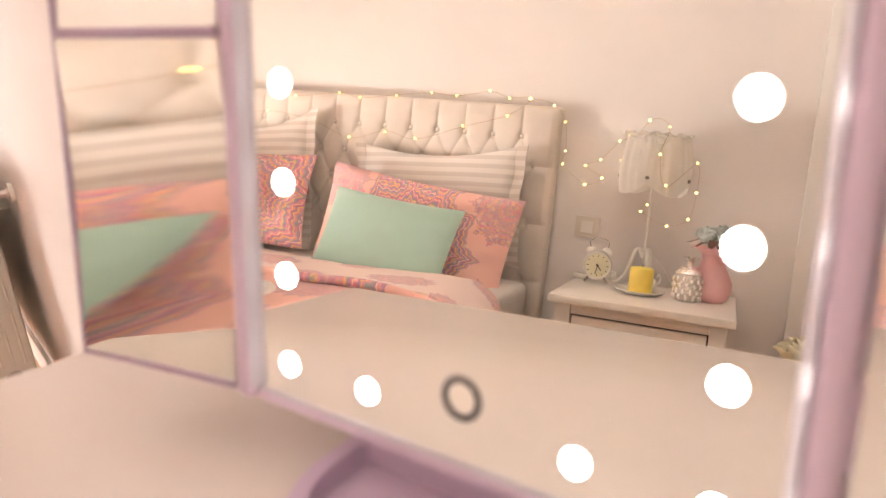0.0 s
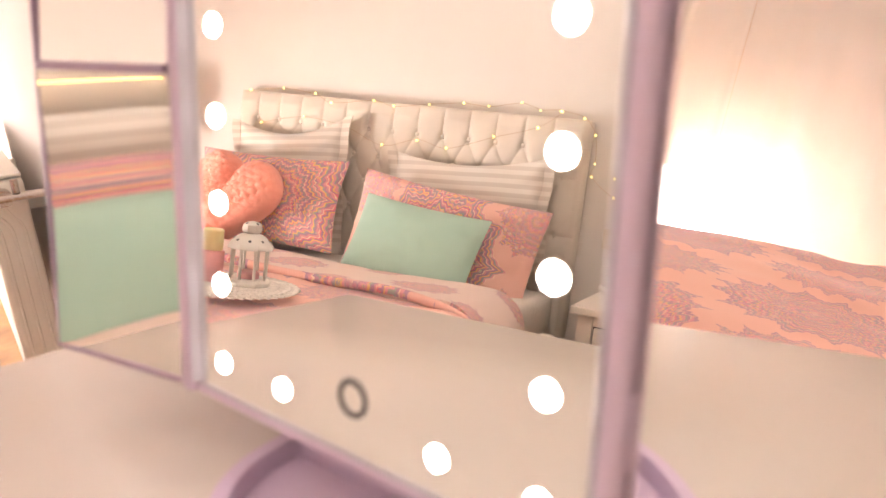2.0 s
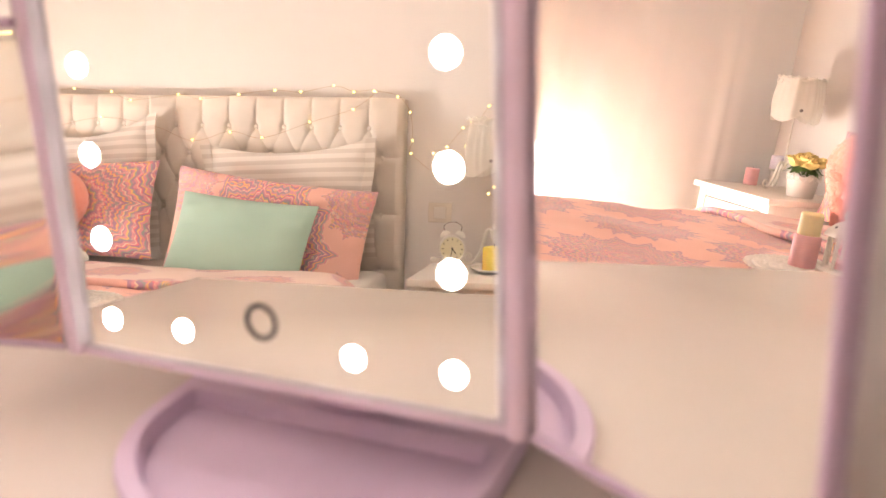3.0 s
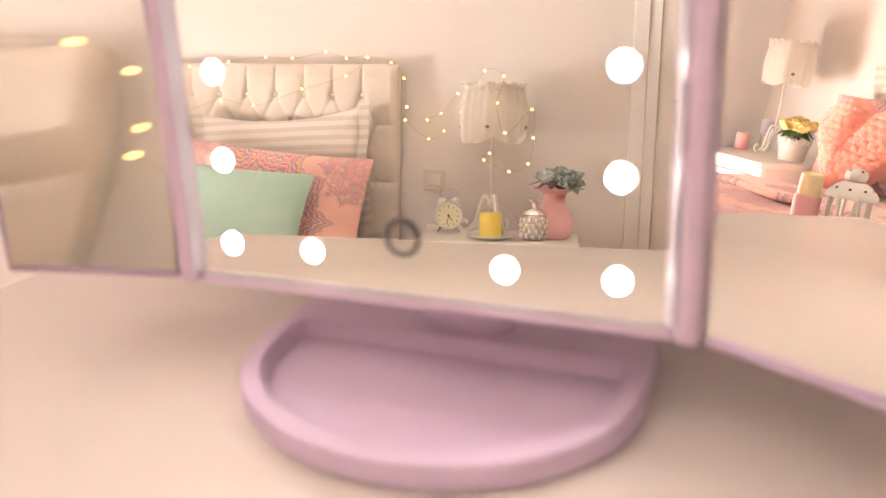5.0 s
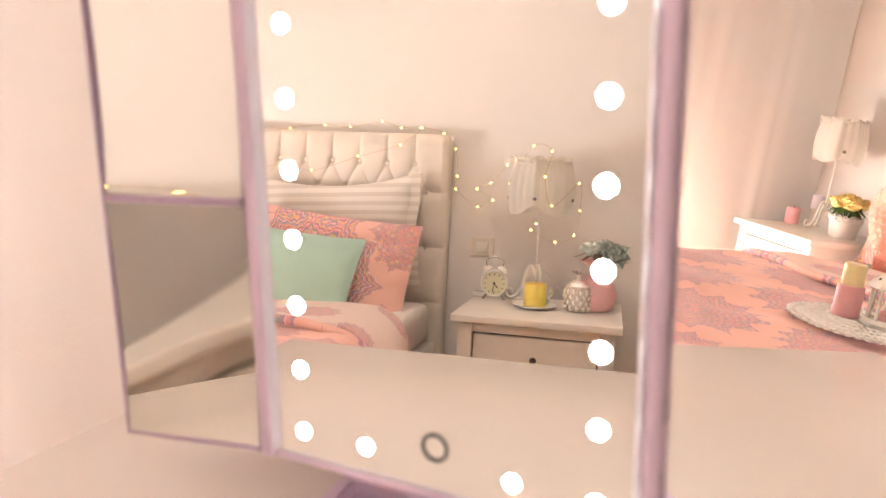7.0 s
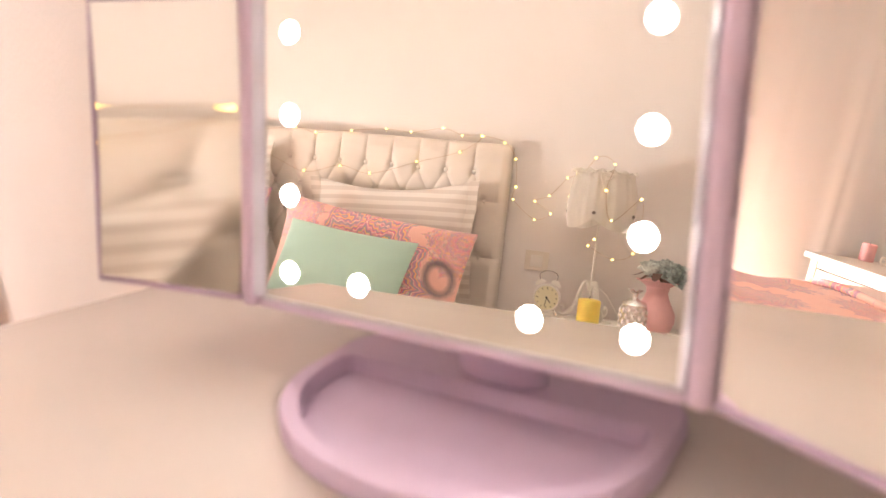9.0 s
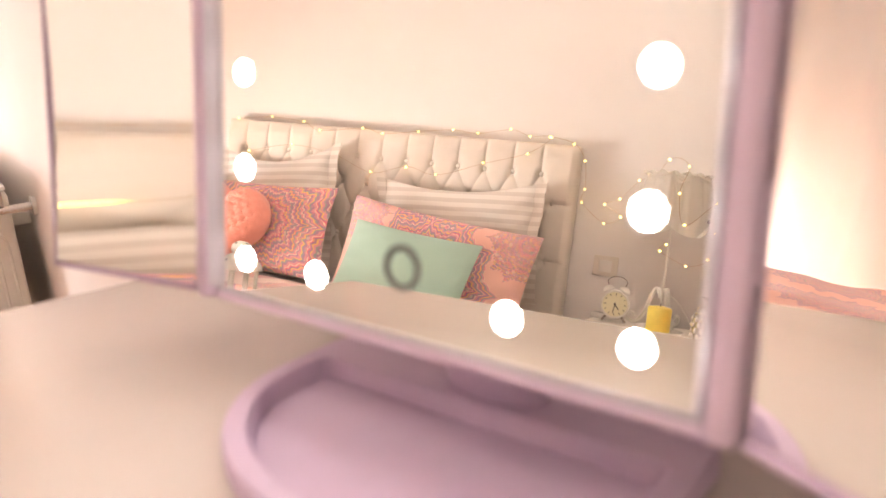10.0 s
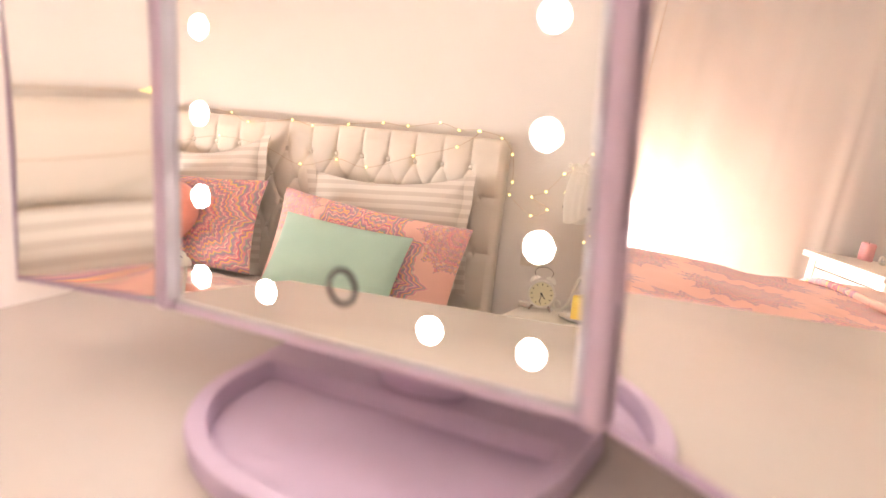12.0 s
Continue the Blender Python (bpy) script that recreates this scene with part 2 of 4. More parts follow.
FOLD = mandala_material("pale_print_lining", (0.87, 0.67, 0.60), (0, 1), (0.54, 0.46), (0.05, 0.25), (0.125, 0.090), petals=14.0, coords="UV", fade=0.7, thread=(0.80, 0.54, 0.52))
PRINT_EDGE = mandala_material("coral_print_hem", CORAL_GROUND, (0, 1), (0.60, 0.50), (0.1, 0.06), (0.20, 0.20))
SHEET = mat("white_bed_sheet", (0.80, 0.72, 0.66), 0.9, bump=0.3, bscale=60)
PLUSH = mat("coral_plush", (1.0, 0.41, 0.31), 1.0, bump=0.2, bscale=90, vary=0.04, vscale=45, sheen=0.5)
SHEER = sheer_material()
OAK = mat("warm_wood_floor", (0.55, 0.30, 0.13), 0.4, bump=0.1, bscale=40, vary=0.25, vscale=9, coat=0.2)
RADIATOR = mat("cream_radiator_enamel", (0.84, 0.79, 0.71), 0.4, bump=0.04, bscale=60, vary=0.05)
CHROME = mat("worn_chrome", (0.62, 0.58, 0.54), 0.25, metal=1.0, bump=0.1, bscale=100)
SILVER = mat("silvered_ceramic", (0.88, 0.86, 0.84), 0.10, metal=1.0, bump=0.4, bscale=110)
# darker than SILVER: the jar's crevice shade and dark reflections as colour
SILVER_DARK = mat("dark_silver_and_crevice_shade", (0.66, 0.62, 0.59), 0.16, metal=1.0, bump=0.4, bscale=110)
YELLOW_WAX = mat("yellow_wax", (0.88, 0.69, 0.14), 0.5, subsurface=0.3, vary=0.05, vscale=30)
CREAM_WAX = mat("cream_wax", (0.86, 0.72, 0.42), 0.5, subsurface=0.3, vary=0.05, vscale=30)
PINK_WAX = mat("pink_wax", (0.80, 0.42, 0.42), 0.5, subsurface=0.2, vary=0.05, vscale=30)
PINK_CERAMIC = mat("matt_pink_ceramic", (0.79, 0.44, 0.43), 0.55, bump=0.06, bscale=80, vary=0.06, vscale=15)
PORCELAIN = mat("white_porcelain", (0.84, 0.79, 0.72), 0.25, vary=0.03)
LAMPSHADE = shade_material()
BEAD = mat("grey_bead", (0.30, 0.26, 0.23), 0.5)
DIAL = mat("cream_clock_face", (0.80, 0.74, 0.52), 0.6, vary=0.02)
BLACK = mat("black_enamel", (0.03, 0.027, 0.025), 0.4)
# strong mottling puts the shadows between the petals into the colour
BLUE_ROSE = mat("grey_blue_silk_with_petal_shadow", (0.50, 0.54, 0.50), 0.8, vary=0.42, vscale=55)
YELLOW_ROSE = mat("yellow_silk_petals", (0.96, 0.70, 0.26), 0.8, vary=0.15, vscale=40)
CREAM_ROSE = mat("cream_silk_petals", (0.92, 0.85, 0.62), 0.8, vary=0.1, vscale=40)
BROWN_LEAF = mat("dry_brown_leaf", (0.14, 0.07, 0.05), 0.7, vary=0.3, vscale=40)
GREEN_LEAF = mat("green_silk_leaf", (0.07, 0.13, 0.03), 0.6, vary=0.3, vscale=40)
WIRE = mat("copper_wire", (0.55, 0.36, 0.20), 0.35, metal=0.8)
FAIRY = glow("warm_led_bead", (1.0, 0.68, 0.19), 6.5)
DAYLIGHT = glow("bright_daylight", (1.0, 0.97, 0.93), 22.0)
SHUTTER = mat("shutter_slat", (0.62, 0.55, 0.48), 0.5, vary=0.03)
LACE = mat("white_lace", (0.88, 0.82, 0.76), 0.9, bump=0.2, bscale=220, vary=0.12, vscale=120)
SWITCH = mat("ivory_switch_plastic", (0.74, 0.65, 0.55), 0.4, vary=0.02)
CASING = mat("white_casing_paint", (0.87, 0.83, 0.79), 0.35, bump=0.03, bscale=60, vary=0.02)
DOORPAINT = mat("greyed_door_paint", (0.75, 0.68, 0.62), 0.55, vary=0.03)


# ---- mesh helpers ----
def part(name, bm, material, parent=None, label="", smooth=True):
    me = bpy.data.meshes.new(name)
    bm.to_mesh(me)
    bm.free()
    if smooth:
        for p in me.polygons:
            p.use_smooth = True
        me.set_sharp_from_angle(angle=radians(38))
    me.materials.append(material)
    ob = new(name, me)
    if parent is not None:
        ob.parent = parent
    if label:
        ob["label"] = label
    return ob


def thing(name, m, label, category, group="", kind=""):
    ob = new(name)
    ob.empty_display_size = 0.05
    ob.matrix_world = m
    return tagged(ob, label, category, group, kind)


def box(x0, x1, y0, y1, z0, z1, bevel=0.0, seg=2, bm=None):
    own = bmesh.new()
    vs = [own.verts.new((x, y, z)) for z in (z0, z1) for y in (y0, y1) for x in (x0, x1)]
    for f in ((0, 2, 3, 1), (4, 5, 7, 6), (0, 1, 5, 4), (2, 6, 7, 3), (0, 4, 6, 2), (1, 3, 7, 5)):
        own.faces.new([vs[i] for i in f])
    if bevel:
        bmesh.ops.bevel(own, geom=own.edges[:], offset=bevel, segments=seg, affect="EDGES", profile=0.6)
    if bm is None:
        return own
    me = bpy.data.meshes.new("t")
    own.to_mesh(me)
    own.free()
    bm.from_mesh(me)
    bpy.data.meshes.remove(me)
    return bm


def lathe(profile, n=32, bm=None, cx=0.0, cy=0.0):
    """Turns a profile of (radius, z) round the z axis."""
    bm = bm or bmesh.new()
    rings = []
    for r, z in profile:
        if r < 1e-5:
            rings.append([bm.verts.new((cx, cy, z))])
        else:
            rings.append([bm.verts.new((cx + r * math.cos(2 * math.pi * i / n), cy + r * math.sin(2 * math.pi * i / n), z)) for i in range(n)])
    for a, b in zip(rings, rings[1:]):
        for i in range(n):
            j = (i + 1) % n
            if len(a) == 1 and len(b) > 1:
                bm.faces.new((a[0], b[j], b[i]))
            elif len(b) == 1 and len(a) > 1:
                bm.faces.new((a[i], a[j], b[0]))
            elif len(a) > 1:
                bm.faces.new((a[i], a[j], b[j], b[i]))
    bmesh.ops.recalc_face_normals(bm, faces=bm.faces[:])
    return bm


def tube(points, radius, n=8, bm=None, taper=None):
    """A round bar along a line of points."""
    bm = bm or bmesh.new()
    pts = [Vector(p) for p in points]
    rings, up = [], Vector((0.3, 0.5, 0.81))
    for i, p in enumerate(pts):
        d = (pts[min(i + 1, len(pts) - 1)] - pts[max(i - 1, 0)]).normalized()
        a = d.cross(up)
        if a.length < 1e-3:
            a = d.cross(Vector((1, 0, 0)))
        a.normalize()
        b = d.cross(a)
        r = radius * (taper(i / (len(pts) - 1)) if taper else 1)
        rings.append([bm.verts.new(p + a * r * math.cos(2 * math.pi * k / n) + b * r * math.sin(2 * math.pi * k / n)) for k in range(n)])
    for a, b in zip(rings, rings[1:]):
        for k in range(n):
            bm.faces.new((a[k], a[(k + 1) % n], b[(k + 1) % n], b[k]))
    bm.faces.new(rings[0][::-1])
    bm.faces.new(rings[-1])
    bmesh.ops.recalc_face_normals(bm, faces=bm.faces[:])
    return bm


def slab_from_outline(outline, z0, z1, bm=None):
    bm = bm or bmesh.new()
    lo = [bm.verts.new((x, y, z0)) for x, y in outline]
    hi = [bm.verts.new((x, y, z1)) for x, y in outline]
    n = len(outline)
    for i in range(n):
        j = (i + 1) % n
        bm.faces.new((lo[i], lo[j], hi[j], hi[i]))
    bm.faces.new(hi)
    bm.faces.new(lo[::-1])
    bmesh.ops.recalc_face_normals(bm, faces=bm.faces[:])
    return bm


def catmull(points, steps=8):
    pts = [Vector(p) for p in points]
    out = []
    for i in range(len(pts) - 1):
        p0, p1, p2, p3 = pts[max(i - 1, 0)], pts[i], pts[i + 1], pts[min(i + 2, len(pts) - 1)]
        for k in range(steps):
            t = k / steps
            out.append(0.5 * ((2 * p1) + (p2 - p0) * t + (2 * p0 - 5 * p1 + 4 * p2 - p3) * t * t + (3 * p1 - p0 - 3 * p2 + p3) * t ** 3))
    out.append(pts[-1])
    return out


# ---- room shell ----
XE, YS, YN, ZC = 1.50, -3.017, 0.10, 2.60
OP = (-1.77, -0.40, 2.15)


def setting(name, bm, material, label, category):
    return tagged(part(name, bm, material), label, category, kind="structure")


floor = setting("floor", box(XW - 0.2, XE + 0.2, YS - 0.2, YN + 0.2, -0.10, -0.012), OAK, "warm brown wooden floor boards", "floor")
setting("ceiling", box(XW - 0.2, XE + 0.2, YS - 0.2, YN + 0.2, ZC, ZC + 0.1), CEILING, "plain white ceiling", "ceiling")
setting("wall_south", box(XW - 0.2, XE + 0.2, YS - 0.2, YS, -0.012, ZC), WALL, "pale cream painted wall behind the bed", "wall")
setting("wall_north", box(XW - 0.2, XE + 0.2, YN, YN + 0.2, -0.012, ZC), WALL, "pale pinkish painted wall behind the table", "wall")
setting("wall_east", box(XE, XE + 0.2, YS, YN, -0.012, ZC), WALL, "plain pale painted wall", "wall")
bm = box(XW - 0.2, XW, YS, OP[0], -0.012, ZC)
box(XW - 0.2, XW, OP[1], YN, -0.012, ZC, bm=bm)
box(XW - 0.2, XW, OP[0], OP[1], OP[2], ZC, bm=bm)
setting("wall_west", bm, WALL, "pale wall with a tall window opening", "wall")
bm = box(XE - 0.012, XE, YS, YN - 0.012, 0.0, 0.08, 0.003)
box(XW, XW + 0.012, OP[1], YN - 0.012, 0.0, 0.08, 0.003, bm=bm)
box(XW, XE - 0.012, YN - 0.012, YN, 0.0, 0.08, 0.003, bm=bm)
setting("baseboard", bm, WHITE, "white painted skirting board", "baseboard")

# glazed door with a roller shutter lowered most of the way
window = thing("window_1", pose(XW, 0, 0), "tall white framed window with a half-lowered shutter", "window", kind="structure")
for y0, y1 in ((OP[0], OP[0] + 0.06), (OP[1] - 0.06, OP[1]), (-1.18, -1.12)):
    part("window_frame", box(-0.12, -0.06, y0, y1, 0.0, OP[2], 0.004), WHITE, window)
part("window_frame", box(-0.12, -0.06, OP[0] + 0.06, OP[1] - 0.06, OP[2] - 0.06, OP[2], 0.004), WHITE, window)
for i in range(31):
    z = 0.60 + i * 0.05
    part("shutter_slat", box(-0.030 + 0.003 * (i % 2), -0.015 + 0.003 * (i % 2), OP[0] + 0.002, OP[1] - 0.002, z, z + 0.0535, 0.002), SHUTTER, window)
backdrop = setting("backdrop", box(XW - 0.60, XW - 0.58, OP[0] - 0.4, OP[1] + 0.4, -0.3, 1.3), DAYLIGHT, "overexposed daylight outside the window", "backdrop")


def curtain(name, y0, y1, folds, seed, deep):
    rnd = random.Random(seed)
    bm = bmesh.new()
    n, rows = folds * 18, 14
    ph = [rnd.uniform(0, 6.28) for _ in range(3)]
    grid = []
    for j in range(rows + 1):
        z = 0.015 + 2.35 * j / rows
        line = []
        for i in range(n + 1):
            s = i / n
            a = 2 * math.pi * folds * s
            open_ = 0.75 + 0.25 * (1 - j / rows)
            d = 0.017 * deep * open_ * math.sin(a + 1.9 * math.sin(3.1 * a / folds + ph[0])) * (0.65 + 0.35 * math.sin(0.31 * a + ph[2])) + 0.013 * math.sin(0.37 * a + ph[1] + j * 0.12)
            line.append(bm.verts.new((d, y0 + (y1 - y0) * s + 0.012 * math.sin(a * 0.5 + ph[2] + j * 0.2), z)))
        grid.append(line)
    for j in range(rows):
        for i in range(n):
            bm.faces.new((grid[j][i], grid[j][i + 1], grid[j + 1][i + 1], grid[j + 1][i]))
    return part(name, bm, SHEER)


rail = thing("curtain_rail", pose(XW + 0.10, -1.4, 2.40), "white metal curtain rail above the window", "curtain rail")
part("rod", tube([(0, -1.55, 0), (0, 1.45, 0)], 0.012), WHITE_METAL, rail)
for y in (-1.5, 1.4):
    part("bracket", box(-0.10, 0.0, y - 0.01, y + 0.01, -0.008, 0.008, 0.002), WHITE_METAL, rail)
for y0, y1, folds, seed, deep in ((-2.985, -1.42, 8, 3, 0.45), (-1.42, 0.03, 12, 8, 0.8)):
    c = curtain("curtain", y0, y1, folds, seed, deep)
    c.location = (XW + 0.10, 0, 0)
    tagged(c, "sheer cream curtain hanging in soft folds before the window", "curtain", "window curtains")

# door in the bed wall
door = thing("door_1", pose(0, YS, 0), "closed greyish interior door with a white casing", "door", kind="structure")
part("casing", box(0.335, 0.395, 0.0, 0.030, 0.0, 2.12, 0.004), CASING, door)
part("casing", box(0.397, 0.445, 0.0, 0.018, 0.0, 2.08, 0.003), CASING, door)
part("casing", box(1.30, 1.38, 0.0, 0.030, 0.0, 2.12, 0.004), CASING, door)
part("casing", box(0.447, 1.298, 0.0, 0.030, 2.04, 2.12, 0.004), CASING, door)
part("door_leaf", box(0.447, 1.298, 0.0, 0.008, 0.004, 2.036, 0.002), DOORPAINT, door)
part("door_handle", tube([(0.52, 0.008, 1.02), (0.52, 0.05, 1.02), (0.63, 0.05, 1.02)], 0.009), CHROME, door, "chrome lever handle")

# made-up lamp body round the added fill light, out of view
added_ceiling_lamp = thing("added_ceiling_lamp", pose(-0.40, -1.25, 2.6), "added unseen white bowl lamp under the ceiling", "lamp")
part("bowl", lathe([(0.0, -0.36), (0.12, -0.355), (0.22, -0.33), (0.29, -0.28), (0.30, -0.255), (0.295, -0.255), (0.285, -0.28), (0.215, -0.325), (0.0, -0.345)], 40), PORCELAIN, added_ceiling_lamp)
part("pole", tube([(0, 0, -0.345), (0, 0, 0)], 0.008, 10), WHITE_METAL, added_ceiling_lamp)

# ---- dressing table ----
table = thing("dressing_table", pose(0, 0, 0), "cream lacquered dressing table against the wall", "table")
TX0, TX1, TY0, TY1 = -0.272, 0.93, -0.460, 0.088
part("tabletop", box(TX0, TX1, TY0, TY1, 0.722, 0.75, 0.003, 2), TABLE, table)
for x in (TX0 + 0.03, TX1 - 0.07):
    for y in (TY0 + 0.03, TY1 - 0.07):
        part("leg", box(x, x + 0.04, y, y + 0.04, 0.0, 0.722, 0.003), TABLE, table)
part("apron", box(TX0 + 0.072, TX1 - 0.072, TY0 + 0.04, TY0 + 0.058, 0.63, 0.7215, 0.002), TABLE, table)
part("apron", box(TX0 + 0.072, TX1 - 0.072, TY1 - 0.058, TY1 - 0.04, 0.63, 0.7215, 0.002), TABLE, table)

# ---- folding mirror with lamps ----
# frame of the middle panel: x across the glass, y away from the viewer, z up the glass
MQ = Matrix(((0.9642, -0.2630, -0.0334, 0.0), (0.2651, 0.9538, 0.1416, 0.0), (-0.0054, -0.1454, 0.9894, 0.806), (0.0, 0.0, 0.0, 1.0)))
vanity = thing("vanity_mirror", MQ, "lilac folding make-up mirror with glowing round lamps", "mirror")
A, SZ, GB, GT, GW = 0.0725, 0.03165, -0.0125, 0.2345, 0.0892


def frame_bar(name, x0, x1, y0, y1, z0, z1, parent, material=LILAC, bevel=0.003):
    return part(name, box(x0, x1, y0, y1, z0, z1, bevel, 3), material, parent)


panel = part("middle_panel", box(-0.0965, 0.0965, 0.0012, 0.0125, -0.0165, 0.2385, 0.003, 3), LILAC, vanity)
part("glass", box(-GW, GW, 0.0, 0.0022, GB, GT), MIRROR, panel, "clear silvered glass", smooth=False)
for x0, x1 in ((-0.0975, -GW - 0.0004), (GW + 0.0004, 0.0975)):
    frame_bar("side_bar", x0, x1, -0.0042, 0.0132, -0.0170, 0.2390, panel)
frame_bar("bottom_bar", -GW, GW, -0.0012, 0.0130, -0.0168, GB - 0.0014, panel, LILAC, 0.0012)
frame_bar("top_bar", -GW, GW, -0.0030, 0.0130, GT + 0.0004, 0.2388, panel, LILAC, 0.0012)
part("glass_edge", box(-GW, GW, -0.0008, 0.0020, GB - 0.0012, GB + 0.0006, 0.0003, 1), BEVEL, panel, "bright ground glass edge")


for sx in (-1, 1):
    bm = bmesh.new()
    rows = [[bm.verts.new((sx * x, y, z)) for x, y in ((GW - 0.0026, -0.0002), (GW - 0.0014, -0.0022), (GW + 0.0002, -0.0038), (GW + 0.0002, 0.0018))] for z in (GB + 0.0008, GT)]
    for k in range(4):
        bm.faces.new((rows[0][k], rows[0][(k + 1) % 4], rows[1][(k + 1) % 4], rows[1][k]))
    bm.faces.new(rows[0])
    bm.faces.new(rows[1][::-1])
    bmesh.ops.recalc_face_normals(bm, faces=bm.faces[:])
    part("glass_edge", bm, BEVEL, panel, "bright sloping glass edge")


def bulb_mesh():
    bm = lathe([(0.0, -0.0005), (0.0025, -0.00048), (0.0033, -0.0004), (0.0037, 0.0)], 28)
    bmesh.ops.rotate(bm, verts=bm.verts[:], matrix=Matrix.Rotation(radians(-90), 3, "X"))
    return bm


spots = [(sx * A, k * SZ) for k in range(8) for sx in (-1, 1)] + [(sx * 0.0365, k * SZ) for k in (0, 7) for sx in (-1, 1)]
first = None
for x, z in spots:
    if first is None:
        first = part("bulb", bulb_mesh(), BULB, panel, "glowing white round lamp")
        ob = first
    else:
        ob = new("bulb", first.data)
        ob.parent = panel
    ob.location = (x, -0.0003, z)
ring = bmesh.new()
inner, outer = [], []
for i in range(48):
    a = 2 * math.pi * i / 48
    outer.append(ring.verts.new((0.0068 * math.cos(a), 0, 0.0068 * math.sin(a))))
    inner.append(ring.verts.new((0.0050 * math.cos(a), 0, 0.0050 * math.sin(a))))
for i in range(48):
    j = (i + 1) % 48
    ring.faces.new((outer[i], outer[j], inner[j], inner[i]))
ob = part("touch_ring", ring, RING, panel, "grey printed touch ring")
ob.location = (0, -0.0004, 0.0078)


def wing(side, degrees, w):
    """A side leaf; its own x runs outward from the hinge."""
    m = Matrix.Translation((side * 0.0980, -0.0020, 0)) @ Matrix.Rotation(radians(-side * degrees), 4, "Z")
    leaf = part("side_panel", box(min(0, side * w), max(0, side * w), 0.0016, 0.0055, -0.0150, 0.2385, 0.0015, 2), LILAC, vanity)
    leaf.matrix_local = m
    lo, hi = (0.0010, w - 0.0025) if side > 0 else (0.0025 - w, -0.0010)
    for x0, x1 in ((side * (w - 0.0022), side * (w + 0.0002)),):
        frame_bar("outer_bar", min(x0, x1), max(x0, x1), -0.0016, 0.0058, -0.0155, 0.2390, leaf, LILAC_DARK, 0.0008)
    frame_bar("lower_bar", lo, hi, -0.0014, 0.0058, -0.0154, -0.0128, leaf, LILAC_DARK, 0.0006)
    frame_bar("upper_bar", lo, hi, -0.0014, 0.0058, 0.2365, 0.2389, leaf, LILAC_DARK, 0.0006)
    return leaf, lo, hi


right, lo, hi = wing(1, 31.2, 0.0872)
part("glass", box(lo, hi, 0.0, 0.0014, -0.0126, 0.2363), MIRROR, right, "clear silvered glass", smooth=False)
left, lo, hi = wing(-1, 11.0, 0.0800)
frame_bar("divider", lo, hi, -0.0030, 0.0014, 0.1090, 0.1126, left, LILAC_DARK, 0.0005)


def bowl_glass(z0, z1, radius, shift, label):
    """A shallow magnifying mirror, hollow towards the viewer."""
    bm = bmesh.new()
    grid = []
    for j in range(41):
        z = z0 + (z1 - z0) * j / 40
        line = []
        for i in range(31):
            x = lo + (hi - lo) * i / 30
            dx, dz = x - (lo + hi) / 2 - shift, z - (z0 + z1) / 2
            line.append(bm.verts.new((x, 0.0013 - (dx * dx + dz * dz) / (2 * radius), z)))
        grid.append(line)
    for j in range(40):
        for i in range(30):
            bm.faces.new((grid[j][i], grid[j][i + 1], grid[j + 1][i + 1], grid[j + 1][i]))
    return part("magnifying_glass", bm, MIRROR, left, label)


bowl_glass(0.1127, 0.2364, 1.30, 0.0, "slightly magnifying silvered glass")
bowl_glass(-0.0127, 0.1089, 0.98, 0.021, "strongly magnifying silvered glass")
for x in (-0.0978, 0.0978):
    for z in (0.02, 0.20):
        ob = part("hinge", lathe([(0.0, 0.0), (0.0022, 0.0), (0.0022, 0.02), (0.0, 0.02)], 12), LILAC, vanity)
        ob.location = (x, 0.0005, z)

# D-shaped foot with a hollow tray in front of the stem
foot_m = pose(0, 0, 0.75, 0, 0, 15.37)


def d_outline(grow, back, c=0.016, n=28):
    """Half ellipse in front, straight behind with round corners."""
    pts = []
    for i in range(n + 1):
        a = math.pi + math.pi * i / n
        pts.append((0.0012 + (0.0783 - grow) * math.cos(a), 0.010 + (0.0590 - grow) * math.sin(a)))
    w = 0.0783 - grow
    for i in range(1, 9):
        a = math.pi / 2 * i / 8
        pts.append((0.0012 + w - c + c * math.cos(a), back - c + c * math.sin(a)))
    for i in range(0, 8):
        a = math.pi / 2 + math.pi / 2 * i / 8
        pts.append((0.0012 - w + c + c * math.cos(a), back - c + c * math.sin(a)))
    return pts


foot = bmesh.new()
levels = [(d_outline(0.002, 0.052), 0.0), (d_outline(0.0, 0.054), 0.002), (d_outline(0.0, 0.054), 0.0088), (d_outline(0.0012, 0.0528), 0.0104)]
rim_in = d_outline(0.0080, 0.0270, 0.004)
rings_ = [[foot.verts.new((x, y, z)) for x, y in o] for o, z in levels]
rings_.append([foot.verts.new((x, y, 0.0104)) for x, y in rim_in])
rings_.append([foot.verts.new((x, y, 0.0096)) for x, y in d_outline(0.0087, 0.0263, 0.004)])
rings_.append([foot.verts.new((x, y, 0.0028)) for x, y in d_outline(0.0097, 0.0252, 0.004)])
for a, b in zip(rings_, rings_[1:]):
    for i in range(len(a)):
        j = (i + 1) % len(a)
        foot.faces.new((a[i], a[j], b[j], b[i]))
foot.faces.new(rings_[-1])
foot.faces.new(rings_[0][::-1])
bmesh.ops.recalc_face_normals(foot, faces=foot.faces[:])
ob = part("tray_foot", foot, LILAC_SATIN, vanity, "lilac tray foot")
ob.matrix_parent_inverse = MQ.inverted()
ob.matrix_basis = foot_m
stem = bmesh.new()
prev = None
